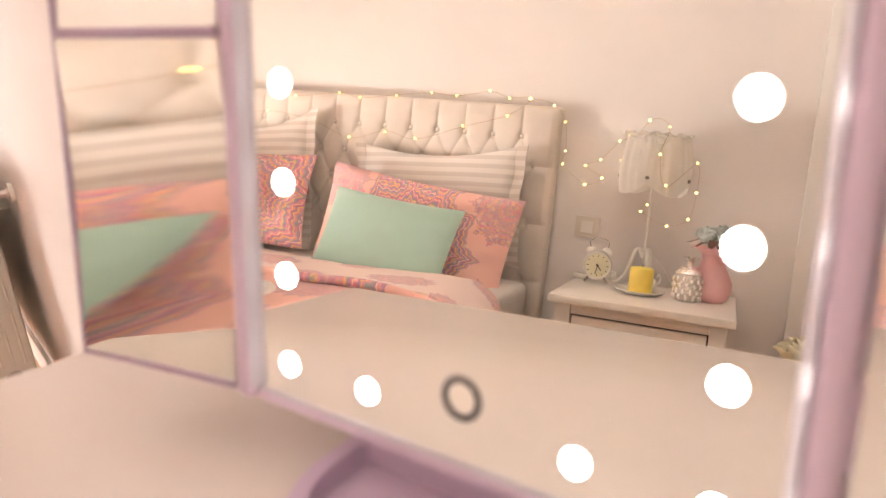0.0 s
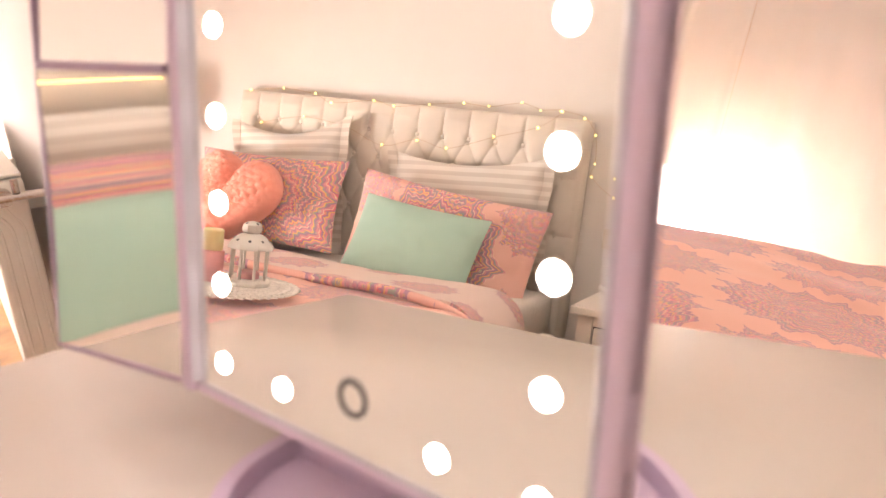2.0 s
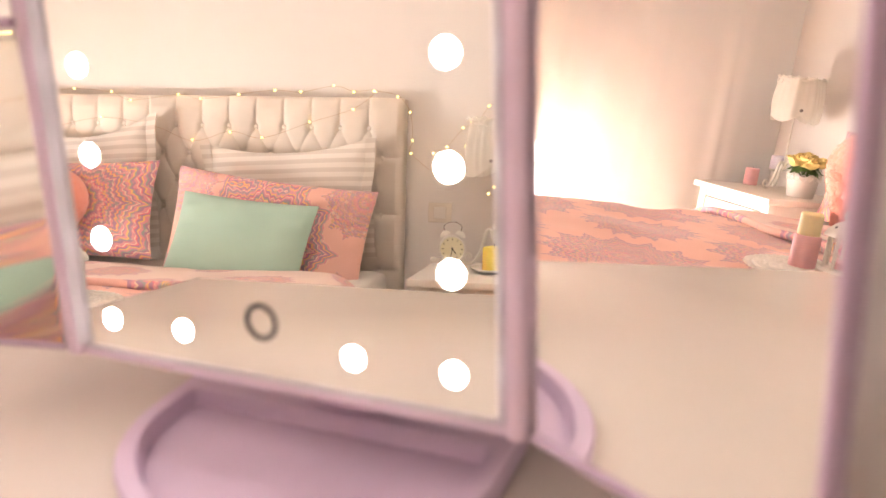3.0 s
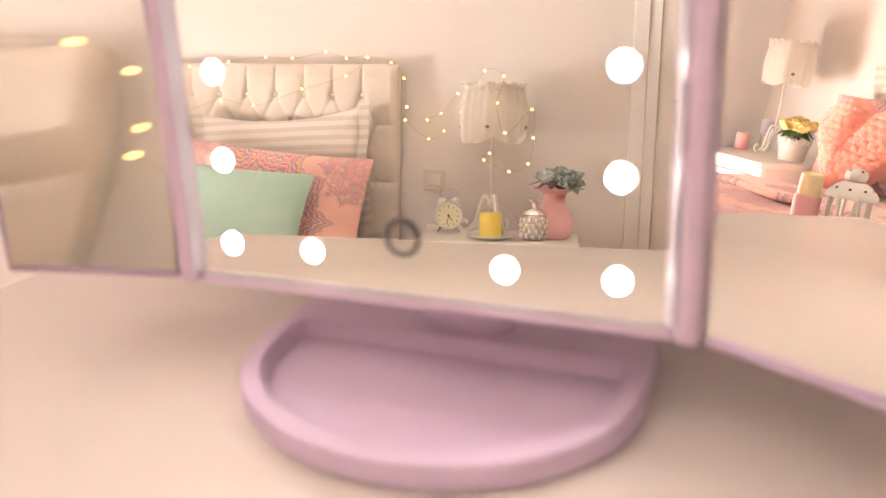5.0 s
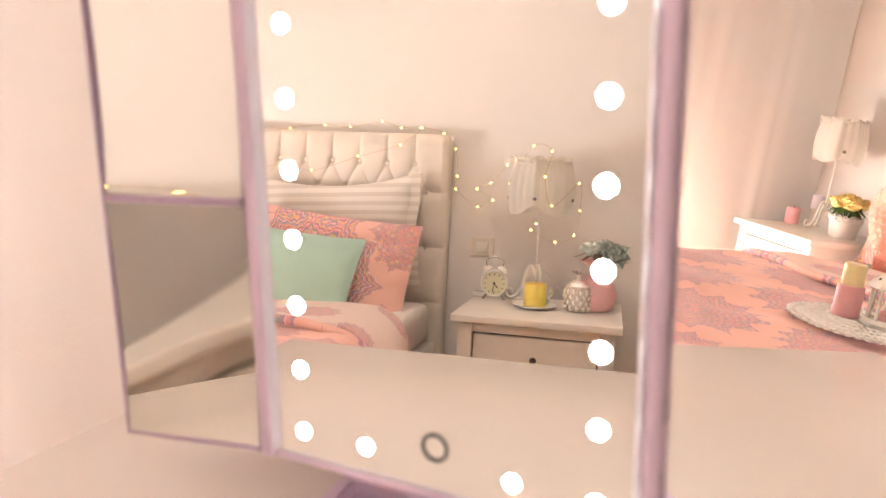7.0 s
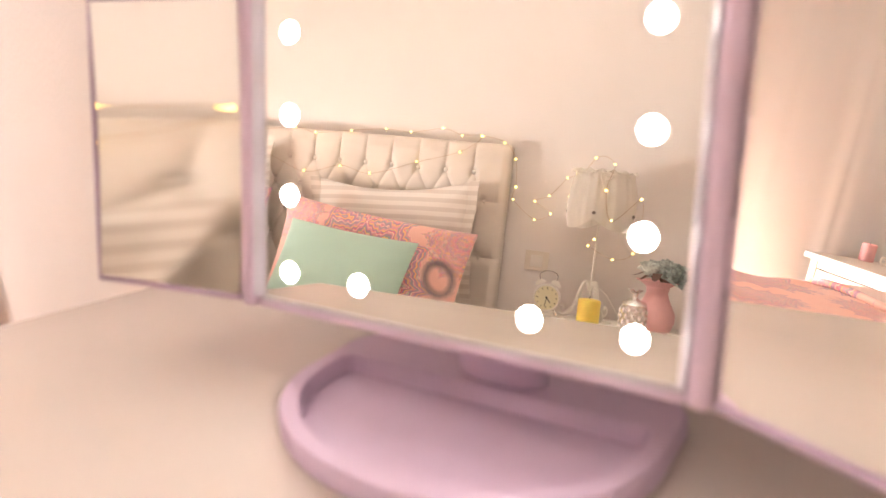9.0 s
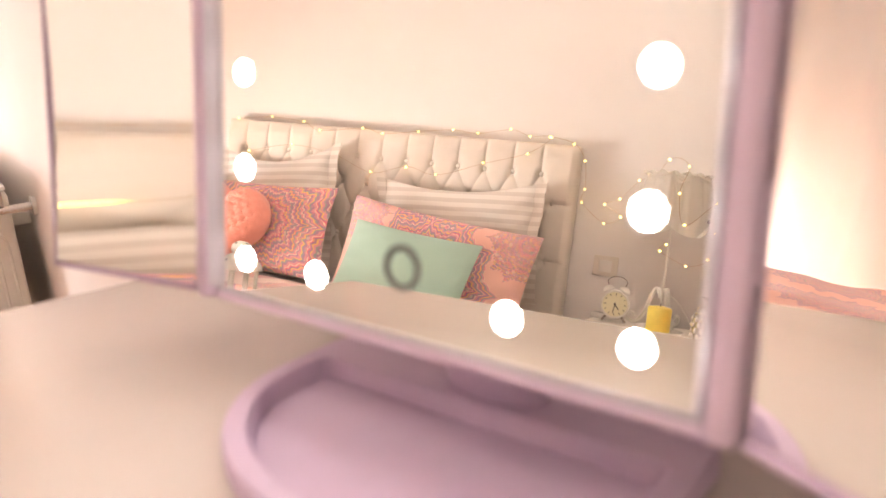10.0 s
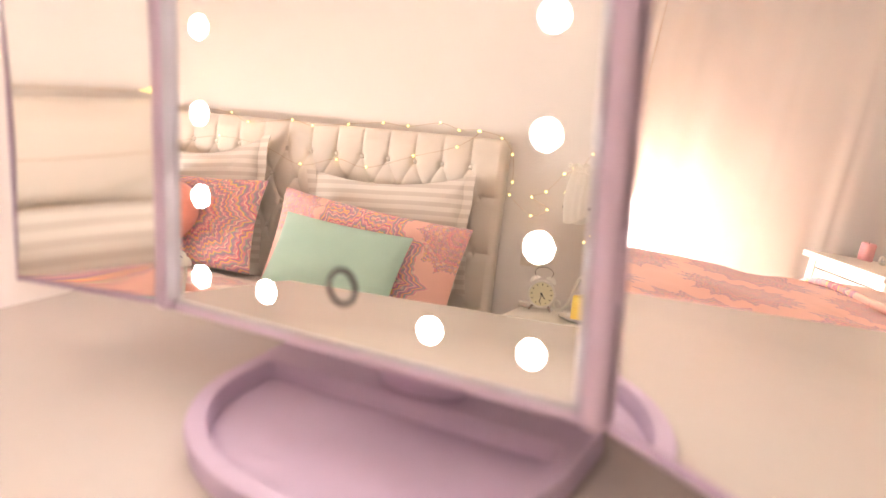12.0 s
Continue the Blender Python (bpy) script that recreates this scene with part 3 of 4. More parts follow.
for k in range(9):
    s = k / 8
    z, y = 0.0100 + 0.085 * s, 0.0395 - 0.0185 * s + 0.014 * s * s
    w, d = 0.020 - 0.006 * s, 0.0095 - 0.003 * s
    loop = [stem.verts.new((0.004 + w * math.cos(2 * math.pi * i / 24), y + d * math.sin(2 * math.pi * i / 24), z)) for i in range(24)]
    if prev:
        for i in range(24):
            stem.faces.new((prev[i], prev[(i + 1) % 24], loop[(i + 1) % 24], loop[i]))
    prev = loop
stem.faces.new(prev)
bmesh.ops.recalc_face_normals(stem, faces=stem.faces[:])
ob = part("stem", stem, LILAC_SATIN, vanity)
ob.matrix_parent_inverse = MQ.inverted()
ob.matrix_basis = foot_m


# ---- bed ----
HX0, HX1, HF, HB, HZ = -2.46, -0.635, -2.925, -3.012, 1.158
bed = thing("bed", pose(-1.535, -2.0, 0), "double bed with a cream buttoned upholstered headboard", "bed")


def bed_part(name, bm, material, label="", parent=None):
    ob = part(name, bm, material, parent or bed, label)
    if parent is None:
        ob.matrix_parent_inverse = Matrix.Translation((1.535, 2.0, 0))
    return ob


DX, DZ, ROW1 = 0.1291, 0.246, 1.026


def tuft(x, z):
    """How far the padding bulges at a place of the headboard's face."""
    cx = x + 1.5645
    top = math.sqrt(max(0.0, min(1.0, (HZ - z) / 0.055)))
    a = cx / DX + (z - ROW1) / DZ
    b = cx / DX - (z - ROW1) / DZ
    sa, sb = abs(math.sin(math.pi * a)), abs(math.sin(math.pi * b))
    soft = 1 - 0.24 * (1 - sa) ** 2.5 - 0.24 * (1 - sb) ** 2.5 - 0.09 * max(0.0, 1 - sa / 0.16) - 0.09 * max(0.0, 1 - sb / 0.16) - 0.22 * ((1 - sa) * (1 - sb)) ** 1.5
    u = abs(math.sin(math.pi * cx / DX))
    pleat = 1 - 0.20 * (1 - u) ** 2.4 - 0.10 * (1 - u) - 0.18 * max(0.0, 1 - u / 0.20)
    k = max(0.0, min(1.0, (z - ROW1) / 0.045 + 0.35))
    k = k * k * (3 - 2 * k)
    h = soft * (1 - k) + pleat * k
    if abs(cx) > 0.80:
        t = min(1.0, (abs(cx) - 0.80) / 0.03)
        v = abs(math.sin(math.pi * ((z - ROW1) / DZ + 0.5)))
        h = h * (1 - t) + t * ((1 - 0.5 * (1 - v) ** 4) if z < ROW1 else 1.0)
    kz = round((z - ROW1) / (DZ / 2))
    odd = 0.5 if kz % 2 else 0.0
    dx, dz = cx - (round(cx / DX - odd) + odd) * DX, z - ROW1 - kz * DZ / 2
    if kz <= 0 and abs(cx) < 0.84:
        h -= 0.35 * math.exp(-(dx * dx + dz * dz) / 0.017 ** 2)
    return 0.024 * h * top


hb = bmesh.new()
nx, nz = 440, 170
grid = []
for j in range(nz + 1):
    z = 0.12 + (HZ - 0.12) * j / nz
    line = []
    for i in range(nx + 1):
        x = HX0 + (HX1 - HX0) * i / nx
        e = min(1.0, min(x - HX0, HX1 - x) / 0.03)
        line.append(hb.verts.new((x, HF - 0.019 + tuft(x, z) * math.sqrt(max(0, e)), z)))
    grid.append(line)
for j in range(nz):
    for i in range(nx):
        hb.faces.new((grid[j][i], grid[j][i + 1], grid[j + 1][i + 1], grid[j + 1][i]))
headboard = bed_part("headboard", hb, LEATHER, "cream buttoned leather headboard")
bed_part("headboard_back", box(HX0, HX1, HB, HF - 0.020, 0.02, HZ - 0.002, 0.008), LEATHER)
button = None
for r in range(5):
    z = ROW1 - r * DZ / 2
    ks = list(range(-6, 7)) if r % 2 == 0 else [k + 0.5 for k in range(-7, 7)]
    for k in ks:
        if button is None:
            b0 = lathe([(0.0, 0.012), (0.006, 0.011), (0.0105, 0.007), (0.0115, 0.0)], 14)
            bmesh.ops.rotate(b0, verts=b0.verts[:], matrix=Matrix.Rotation(radians(-90), 3, "X"))
            button = part("button", b0, LEATHER, headboard)
            ob = button
        else:
            ob = new("button", button.data)
            ob.parent = headboard
        ob.location = (-1.5645 + k * DX, HF - 0.0165, z)
bed_part("bed_base", box(-2.42, -0.655, -2.915, -0.60, 0.06, 0.24, 0.02, 3), LEATHER, "cream upholstered bed base")
for x in (-2.36, -0.76):
    for y in (-2.85, -0.74):
        bed_part("foot", box(x, x + 0.05, y, y + 0.05, 0.0, 0.06, 0.004), BLACK)
mattress = part("mattress", box(-2.40, -0.68, -2.905, -0.62, 0.242, 0.415, 0.05, 5), SHEET)
tagged(mattress, "white mattress with a fitted sheet on the bed", "mattress")


def sheet_surface(x0, x1, y0, y1, top, drop, seed, nx=90, ny=90, thick=0.02, roll=0.10, puff=0.018, foot=0.0, dip=0.0):
    """A quilt: a puffed top that rolls over the mattress and hangs down at its sides and, with foot, at its end."""
    bm = bmesh.new()
    uvs = bm.loops.layers.uv.new("UVMap")
    off = Vector((seed * 7.1, seed * 3.3, 0))
    arc = math.pi / 2 * roll

    def bend(s, flat):
        """Along the cloth: how far out, how far down and the lean of the surface."""
        if s <= flat:
            return s, 0.0, 0.0
        if s <= flat + arc:
            a = (s - flat) / roll
            return flat + roll * math.sin(a), roll * (1 - math.cos(a)), a
        return flat + roll, roll + (s - flat - arc), math.pi / 2

    half, mid = (x1 - x0) / 2 - roll, (x0 + x1) / 2
    reach = half + arc + drop
    long = (y1 - y0) + ((arc + foot - roll) if foot else 0.0)
    place, grid = {}, []
    for j in range(ny + 1):
        t = long * j / ny
        oy, dy, ay = bend(t, y1 - y0 - roll) if foot else (t, 0.0, 0.0)
        line = []
        for i in range(nx + 1):
            s = -reach + 2 * reach * i / nx
            ox, dx, ax = bend(abs(s), half)
            sg = 1 if s > 0 else -1
            p = Vector((mid + sg * ox, y0 + oy, top - max(dx, dy) - 0.25 * min(dx, dy) - dip * max(0.0, 1 - t / 0.8) ** 0.7))
            nrm = Vector((sg * math.sin(ax), math.sin(ay), math.cos(max(ax, ay)) + 0.05)).normalized()
            w = Vector((s * 3.2, t * 3.2, 0)) + off
            n = noise.noise(w) * puff + noise.noise(Vector((s * 9, t * 7, 2)) + off) * puff * 0.35
            n += 0.012 * math.sin(ax) * math.sin(11 * t + seed)
            nv = bm.verts.new(p + nrm * n)
            under = bm.verts.new(p + nrm * (n - thick))
            place[nv] = place[under] = (s, t)
            line.append((nv, under))
        grid.append(line)

    def face(vs):
        f = bm.faces.new(vs)
        for lp in f.loops:
            lp[uvs].uv = place[lp.vert]

    for j in range(ny):
        for i in range(nx):
            q = (grid[j][i], grid[j][i + 1], grid[j + 1][i + 1], grid[j + 1][i])
            face([v[0] for v in q])
            face([v[1] for v in reversed(q)])
    for i in range(nx):
        face((grid[0][i][1], grid[0][i + 1][1], grid[0][i + 1][0], grid[0][i][0]))
        face((grid[ny][i][0], grid[ny][i + 1][0], grid[ny][i + 1][1], grid[ny][i][1]))
    for j in range(ny):
        face((grid[j][0][0], grid[j + 1][0][0], grid[j + 1][0][1], grid[j][0][1]))
        face((grid[j][nx][1], grid[j + 1][nx][1], grid[j + 1][nx][0], grid[j][nx][0]))
    return bm


duvet = part("duvet", sheet_surface(-2.43, -0.655, -2.33, -0.57, 0.470, 0.20, 2, roll=0.09, foot=0.22, dip=0.030), PRINT_DUVET)
tagged(duvet, "coral duvet printed with violet and grey medallions on the bed", "duvet")
fold = part("duvet_fold", sheet_surface(-2.445, -0.63, -2.40, -1.93, 0.496, 0.18, 5, 90, 30, 0.03, 0.14, 0.014, dip=0.036), FOLD, duvet, "turned-back pale lining with ring print")
bm = bmesh.new()
edge = [(-2.435 + 1.79 * i / 40, -1.925 + 0.012 * math.sin(i * 0.7), 0.470 + 0.006 * math.sin(i * 0.45) - 0.07 * abs(i / 20 - 1) ** 14) for i in range(41)]
part("fold_edge", tube(edge, 0.016, 10), PRINT_EDGE, duvet, "coral printed edge roll")


def pillow(name, w, h, d, m, material, label, seed, dent=0.05, flange=0.0, flange_mat=None, sag=0.0, group="", soft=1.0, droop=0.0):
    """A stuffed cushion; its own x runs across, z up, y to the back."""
    ob = thing(name, m, label, "pillow", group)
    bm = bmesh.new()
    n = 34
    off = Vector((seed * 5.7, seed * 2.9, seed))
    front, back = [], []
    for j in range(n + 1):
        v = -1 + 2 * j / n
        fl, bl = [], []
        for i in range(n + 1):
            u = -1 + 2 * i / n
            x = w / 2 * u * (1 - dent * (1 - v * v) ** 1.0)
            z = h / 2 * v * (1 - dent * 1.2 * (1 - u * u)) - sag * (1 - u * u) * (0.5 + 0.5 * v) - droop * max(0.0, u) * (0.5 - 0.5 * v)
            t = max(0.0, (1 - abs(u) ** 2.4)) ** 0.55 * max(0.0, (1 - abs(v) ** 2.4)) ** 0.55
            wr = noise.noise(Vector((u * 2.2, v * 2.2, 0)) + off) * 0.25 + noise.noise(Vector((u * 6, v * 5, 3)) + off) * 0.10
            wr += 0.16 * (0.35 - abs(noise.noise(Vector((u * 3.1 + v, v * 2.3 - 0.5 * u, 7)) + off))) * min(1.0, 2.0 * abs(u))
            corner = abs(u * v) ** 2
            wr += 0.22 * corner * math.sin(9 * (abs(u) - abs(v)) + seed)
            wr *= soft
            # creases that run in from the short sides
            wr += 0.30 * max(0.0, abs(u) - 0.50) * math.sin(16 * v + 2.0 * math.sin(3 * u) + seed)
            y = d / 2 * t * (1 + wr)
            edge = i in (0, n) or j in (0, n)
            a = bm.verts.new((x, -y, z))
            fl.append(a)
            bl.append(a if edge else bm.verts.new((x, y * 0.8, z)))
        front.append(fl)
        back.append(bl)
    for j in range(n):
        for i in range(n):
            bm.faces.new((front[j][i], front[j][i + 1], front[j + 1][i + 1], front[j + 1][i]))
            q = (back[j][i], back[j + 1][i], back[j + 1][i + 1], back[j][i + 1])
            bm.faces.new(q)
    body = part("cover", bm, material, ob)
    if flange:
        for sx in (-1, 1):
            fb = bmesh.new()
            rows = []
            for j in range(21):
                v = -1 + 2 * j / 20
                xi = w / 2 * (1 - dent * (1 - v * v))
                z = h / 2 * v
                wob = 0.006 * math.sin(7 * v + seed)
                rows.append([fb.verts.new((sx * (xi - 0.006), wob, z)), fb.verts.new((sx * (xi + flange), wob * 2, z * 1.02))])
            for a, b in zip(rows, rows[1:]):
                fb.faces.new((a[0], a[1], b[1], b[0]))
            bmesh.ops.recalc_face_normals(fb, faces=fb.faces[:])
            bmesh.ops.solidify(fb, geom=fb.faces[:], thickness=0.004)
            part("flange", fb, flange_mat or material, ob)
    return ob


# own z runs up the cushion; leaning back turns it about x
pillow("striped_pillow", 0.72, 0.50, 0.11, pose(-1.115, -2.82, 0.710, 8, -3.5, 0), STRIPE, "beige and white striped pillow leaning on the headboard", 1, 0.06, 0.04, STRIPE_EDGE, 0.03, "striped pillows")
pillow("striped_pillow", 0.62, 0.60, 0.14, pose(-2.055, -2.82, 0.735, 8, -6, 0), STRIPE, "beige and white striped pillow with a raised corner", 2, 0.08, 0.04, STRIPE_EDGE, 0.045, "striped pillows")
pillow("printed_pillow", 0.84, 0.43, 0.20, pose(-2.07, -2.69, 0.645, 12, -1, 0), PRINT_PILLOW, "coral pillow with a large grey and violet medallion print", 3, 0.06, group="printed pillows")
pillow("printed_pillow", 0.87, 0.57, 0.20, pose(-1.14, -2.64, 0.528, 14, 5.5, 0), PRINT_SIDE, "coral pillow with a violet medallion border print", 4, 0.05, group="printed pillows")
pillow("mint_pillow", 0.585, 0.395, 0.15, pose(-1.18, -2.475, 0.545, 24, 4.0, 4), MINT, "plain mint green cotton cushion with creased sides", 5, 0.045, soft=0.55, droop=0.045)

# heart cushion
heart = bmesh.new()


def heart_r(a):
    x = 16 * math.sin(a) ** 3
    y = 13 * math.cos(a) - 5 * math.cos(2 * a) - 2 * math.cos(3 * a) - math.cos(4 * a)
    return x / 33, (y + 2.5) / 29


n, rings_h = 170, 46
frontv, backv = [], []
for k in range(1, rings_h + 1):
    s = k / rings_h
    fr, ba = [], []
    for i in range(n):
        x, z = heart_r(2 * math.pi * i / n)
        d = 0.115 * max(0.0, 1 - s ** 2.6) ** 0.5
        p = Vector((x * s * 0.52, 0, z * s * 0.43))
        # the filling sinks along the cleft between the lobes
        d *= 1 - 0.35 * math.exp(-(p.x / 0.035) ** 2) * max(0.0, min(1.0, (p.z + 0.02) / 0.12))
        bx, bz = p.x / 0.048, p.z / 0.030
        row = math.floor(bz)
        fx, fz = (bx + 0.5 * (row % 2)) % 1.0 - 0.5, bz - row - 0.5
        knit = 0.011 * (max(0.0, 1 - 4 * fx * fx) * max(0.0, 1 - 4 * fz * fz)) ** 0.5
        lump = knit + 0.003 * noise.noise(p * 14)
        a = heart.verts.new((p.x, -d - (lump if k < rings_h else 0), p.z))
        fr.append(a)
        ba.append(a if k == rings_h else heart.verts.new((p.x, d * 0.8 + lump, p.z)))
    frontv.append(fr)
    backv.append(ba)
fc, bc = heart.verts.new((0, -0.112, 0)), heart.verts.new((0, 0.09, 0))
for i in range(n):
    j = (i + 1) % n
    heart.faces.new((fc, frontv[0][i], frontv[0][j]))
    heart.faces.new((bc, backv[0][j], backv[0][i]))
    for k in range(rings_h - 1):
        heart.faces.new((frontv[k][i], frontv[k + 1][i], frontv[k + 1][j], frontv[k][j]))
        heart.faces.new((backv[k][i], backv[k][j], backv[k + 1][j], backv[k + 1][i]))
bmesh.ops.recalc_face_normals(heart, faces=heart.faces[:])
heart.normal_update()
# the pile: short soft tufts over the whole skin
rnd = random.Random(77)
hairs_v, hairs_f = [], []
for f in heart.faces:
    for _ in range(1 if f.calc_area() < 1.5e-5 else 2):
        ws = [rnd.random() + 0.05 for _ in f.verts]
        p = sum((v.co * w for v, w in zip(f.verts, ws)), Vector()) / sum(ws)
        out = (f.normal + Vector((rnd.uniform(-0.8, 0.8), rnd.uniform(-0.8, 0.8), rnd.uniform(-1.0, 0.6)))).normalized()
        side = out.cross(Vector((rnd.uniform(-1, 1), rnd.uniform(-1, 1), rnd.uniform(-1, 1)))).normalized() * 0.0016
        b0 = len(hairs_v)
        hairs_v += [p - side, p + side, p + out * rnd.uniform(0.002, 0.005)]
        hairs_f.append((b0, b0 + 1, b0 + 2))
ob = part("heart_cushion", heart, PLUSH)
ob.matrix_world = pose(-2.14, -2.53, 0.612, 16, 7, 4) @ Matrix.Diagonal((0.95, 1, 1.05, 1))
tagged(ob, "bright coral plush heart-shaped cushion", "cushion")
pile = bpy.data.meshes.new("pile")
pile.from_pydata([tuple(v) for v in hairs_v], [], hairs_f)
pile.materials.append(PLUSH)
o = new("pile", pile)
o.parent = ob
o["label"] = "long fuzzy coral pile"

# ---- nightstands ----
NSZ, LNZ = 0.467, 0.498


def nightstand(m, label):
    """Origin on the floor at the middle of the back; y to the front."""
    t = thing("nightstand", m, label, "nightstand", "nightstands")
    part("top", box(-0.310, 0.310, 0.0, 0.585, NSZ - 0.028, NSZ, 0.004, 3), WHITE, t)
    for x0, x1 in ((-0.285, -0.232), (0.232, 0.285)):
        for y0, y1 in ((0.02, 0.07), (0.505, 0.555)):
            part("leg", box(x0, x1, y0, y1, 0.0, NSZ - 0.0285, 0.003), WHITE, t)
    for x0, x1 in ((-0.280, -0.268), (0.268, 0.280)):
        part("side_panel", box(x0, x1, 0.0705, 0.5045, 0.08, NSZ - 0.0285, 0.001), WHITE, t)
    part("back_panel", box(-0.2315, 0.2315, 0.03, 0.04, 0.08, NSZ - 0.0285, 0.001), WHITE, t)
    part("front_rail", box(-0.2315, 0.2315, 0.515, 0.549, NSZ - 0.066, NSZ - 0.0285, 0.002), WHITE, t)
    # near-black block: shade in the slits round the drawers, put into its colour
    part("inside", box(-0.2315, 0.2315, 0.40, 0.530, 0.09, NSZ - 0.067, 0.0), GAP_SHADE, t, "dark block painted as the shade round the drawer", smooth=False)
    drawer = part("drawer", box(-0.226, 0.226, 0.5305, 0.551, 0.235, NSZ - 0.072, 0.003), WHITE, t)
    k = lathe([(0.0, 0.022), (0.010, 0.021), (0.013, 0.015), (0.009, 0.007), (0.006, 0.0)], 18)
    bmesh.ops.rotate(k, verts=k.verts[:], matrix=Matrix.Rotation(radians(-90), 3, "X"))
    ob = part("knob", k, BLACK, drawer, "small dark knob")
    ob.location = (0, 0.5515, 0.315)
    drawer2 = part("drawer", box(-0.226, 0.226, 0.5305, 0.551, 0.085, 0.229, 0.003), WHITE, t)
    k2 = new("knob", ob.data)
    k2.parent, k2.location = drawer2, (0, 0.5515, 0.157)
    return t


nightstand(pose(-0.170, YS + 0.07, 0), "white wooden nightstand with a thick top, beside the bed")
nightstand(pose(-2.82, YS + 0.016, 0) @ Matrix.Diagonal((0.92, 1, LNZ / NSZ, 1)), "white wooden nightstand in bright light by the curtain")


def bedside_lamp(m, label, seed):
    t = thing("table_lamp", m, label, "lamp", "bedside lamps")
    # shade: gathered cloth with a scalloped hem
    bm = bmesh.new()
    n, rows = 160, 14
    grid = []
    for j in range(rows + 1):
        s = j / rows
        line = []
        for i in range(n):
            a = 2 * math.pi * i / n
            scallop = abs(math.sin(2 * (a - 1.658)))
            z = 0.612 - s * (0.195 + 0.045 * scallop)
            r = 0.107 + 0.022 * math.sin(math.pi * 0.75 * s) + 0.0028 * math.sin(20 * a + 1.5 * math.sin(3 * a + seed)) * (1 - 0.55 * s) + 0.005 * math.sin(7 * a + 2 * seed)
            line.append(bm.verts.new((r * math.cos(a), r * math.sin(a), z)))
        grid.append(line)
    for j in range(rows):
        for i in range(n):
            k = (i + 1) % n
            bm.faces.new((grid[j][i], grid[j][k], grid[j + 1][k], grid[j + 1][i]))
    bmesh.ops.solidify(bm, geom=bm.faces[:], thickness=0.0015)
    bmesh.ops.recalc_face_normals(bm, faces=bm.faces[:])
    shade = part("shade", bm, LAMPSHADE, t, "cream gathered cloth shade")
    frill = bmesh.new()
    rows_f = [[frill.verts.new(((0.108 + 0.016 * k + 0.006 * k * math.sin(26 * a + seed)) * math.cos(a), (0.108 + 0.016 * k + 0.006 * k * math.sin(26 * a + seed)) * math.sin(a), 0.600 + 0.012 * k + 0.007 * k * math.sin(17 * a))) for a in [2 * math.pi * i / 130 for i in range(130)]] for k in (0, 1)]
    for i in range(130):
        k = (i + 1) % 130
        frill.faces.new((rows_f[0][i], rows_f[0][k], rows_f[1][k], rows_f[1][i]))
    bmesh.ops.solidify(frill, geom=frill.faces[:], thickness=0.0012)
    part("frill", frill, LAMPSHADE, shade)
    part("ribbon", tube([(0.109 * math.cos(a), 0.109 * math.sin(a), 0.590 + 0.003 * math.sin(5 * a)) for a in [2 * math.pi * i / 40 for i in range(41)]], 0.005, 8), LAMPSHADE, shade)
    for sx in (-1, 1):
        loop = [(0.02 * sx + 0.022 * sx * math.cos(q), 0.113, 0.588 + 0.014 * math.sin(q)) for q in [2 * math.pi * i / 16 for i in range(17)]]
        part("bow", tube(loop, 0.004, 6), LAMPSHADE, shade)
        part("bow", tube([(0, 0.113, 0.588), (0.012 * sx, 0.118, 0.55), (0.02 * sx, 0.120, 0.50)], 0.0045, 6), LAMPSHADE, shade)
    for q in (0.014, 0.264, 0.514, 0.764):
        a = 2 * math.pi * q
        b = lathe([(0.0, -0.009), (0.006, -0.007), (0.010, 0.0), (0.006, 0.007), (0.0, 0.009)], 12)
        o = part("bead", b, BEAD, shade, "small grey cloth rosette")
        o.location = (0.126 * math.cos(a), 0.126 * math.sin(a), 0.440)
    part("pole", tube([(0, 0, 0.10), (0, 0, 0.595)], 0.0045, 10), WHITE_METAL, t)
    part("spider", tube([(-0.103, 0, 0.59), (0, 0, 0.595), (0.103, 0, 0.59)], 0.002, 6), WHITE_METAL, t)
    part("holder", lathe([(0.0, 0.44), (0.016, 0.44), (0.018, 0.47), (0.016, 0.50), (0.0, 0.50)], 16), PORCELAIN, t)
    for i in range(3):
        a = 2 * math.pi * i / 3 + math.pi
        pts = [(0.005, 0.120), (0.012, 0.148), (0.028, 0.150), (0.042, 0.110), (0.056, 0.055), (0.080, 0.018), (0.104, 0.011), (0.120, 0.026), (0.114, 0.046), (0.098, 0.046), (0.094, 0.032)]
        p3 = [(r * math.cos(a), r * math.sin(a), z) for r, z in pts]
        part("scroll_leg", tube(catmull(p3, 5), 0.0085, 10, taper=lambda s: 1.0 - 0.35 * s), WHITE_METAL, t, "curled white metal leg")
    return t


bedside_lamp(pose(-0.216, -2.815, NSZ + 0.0035) @ Matrix.Diagonal((1.03, 1.03, 0.975, 1)), "cream cloth table lamp on curled white metal legs", 1.0)
bedside_lamp(pose(-2.90, -2.79, LNZ + 0.0030, 0, 0, 25) @ Matrix.Scale(0.94, 4), "cream cloth table lamp by the curtain, wound with lights", 2.0)

# ---- things on the nightstand by the door ----
NX = NSZ + 0.0005
clock = thing("alarm_clock", pose(-0.385, -2.785, NX, 0, 0, -8) @ Matrix.Scale(1.08, 4), "white twin-bell alarm clock with a cream dial", "clock")


def facing(bm):
    """Turns a lathe so that its axis looks along +y."""
    bmesh.ops.rotate(bm, verts=bm.verts[:], matrix=Matrix.Rotation(radians(-90), 3, "X"))
    return bm


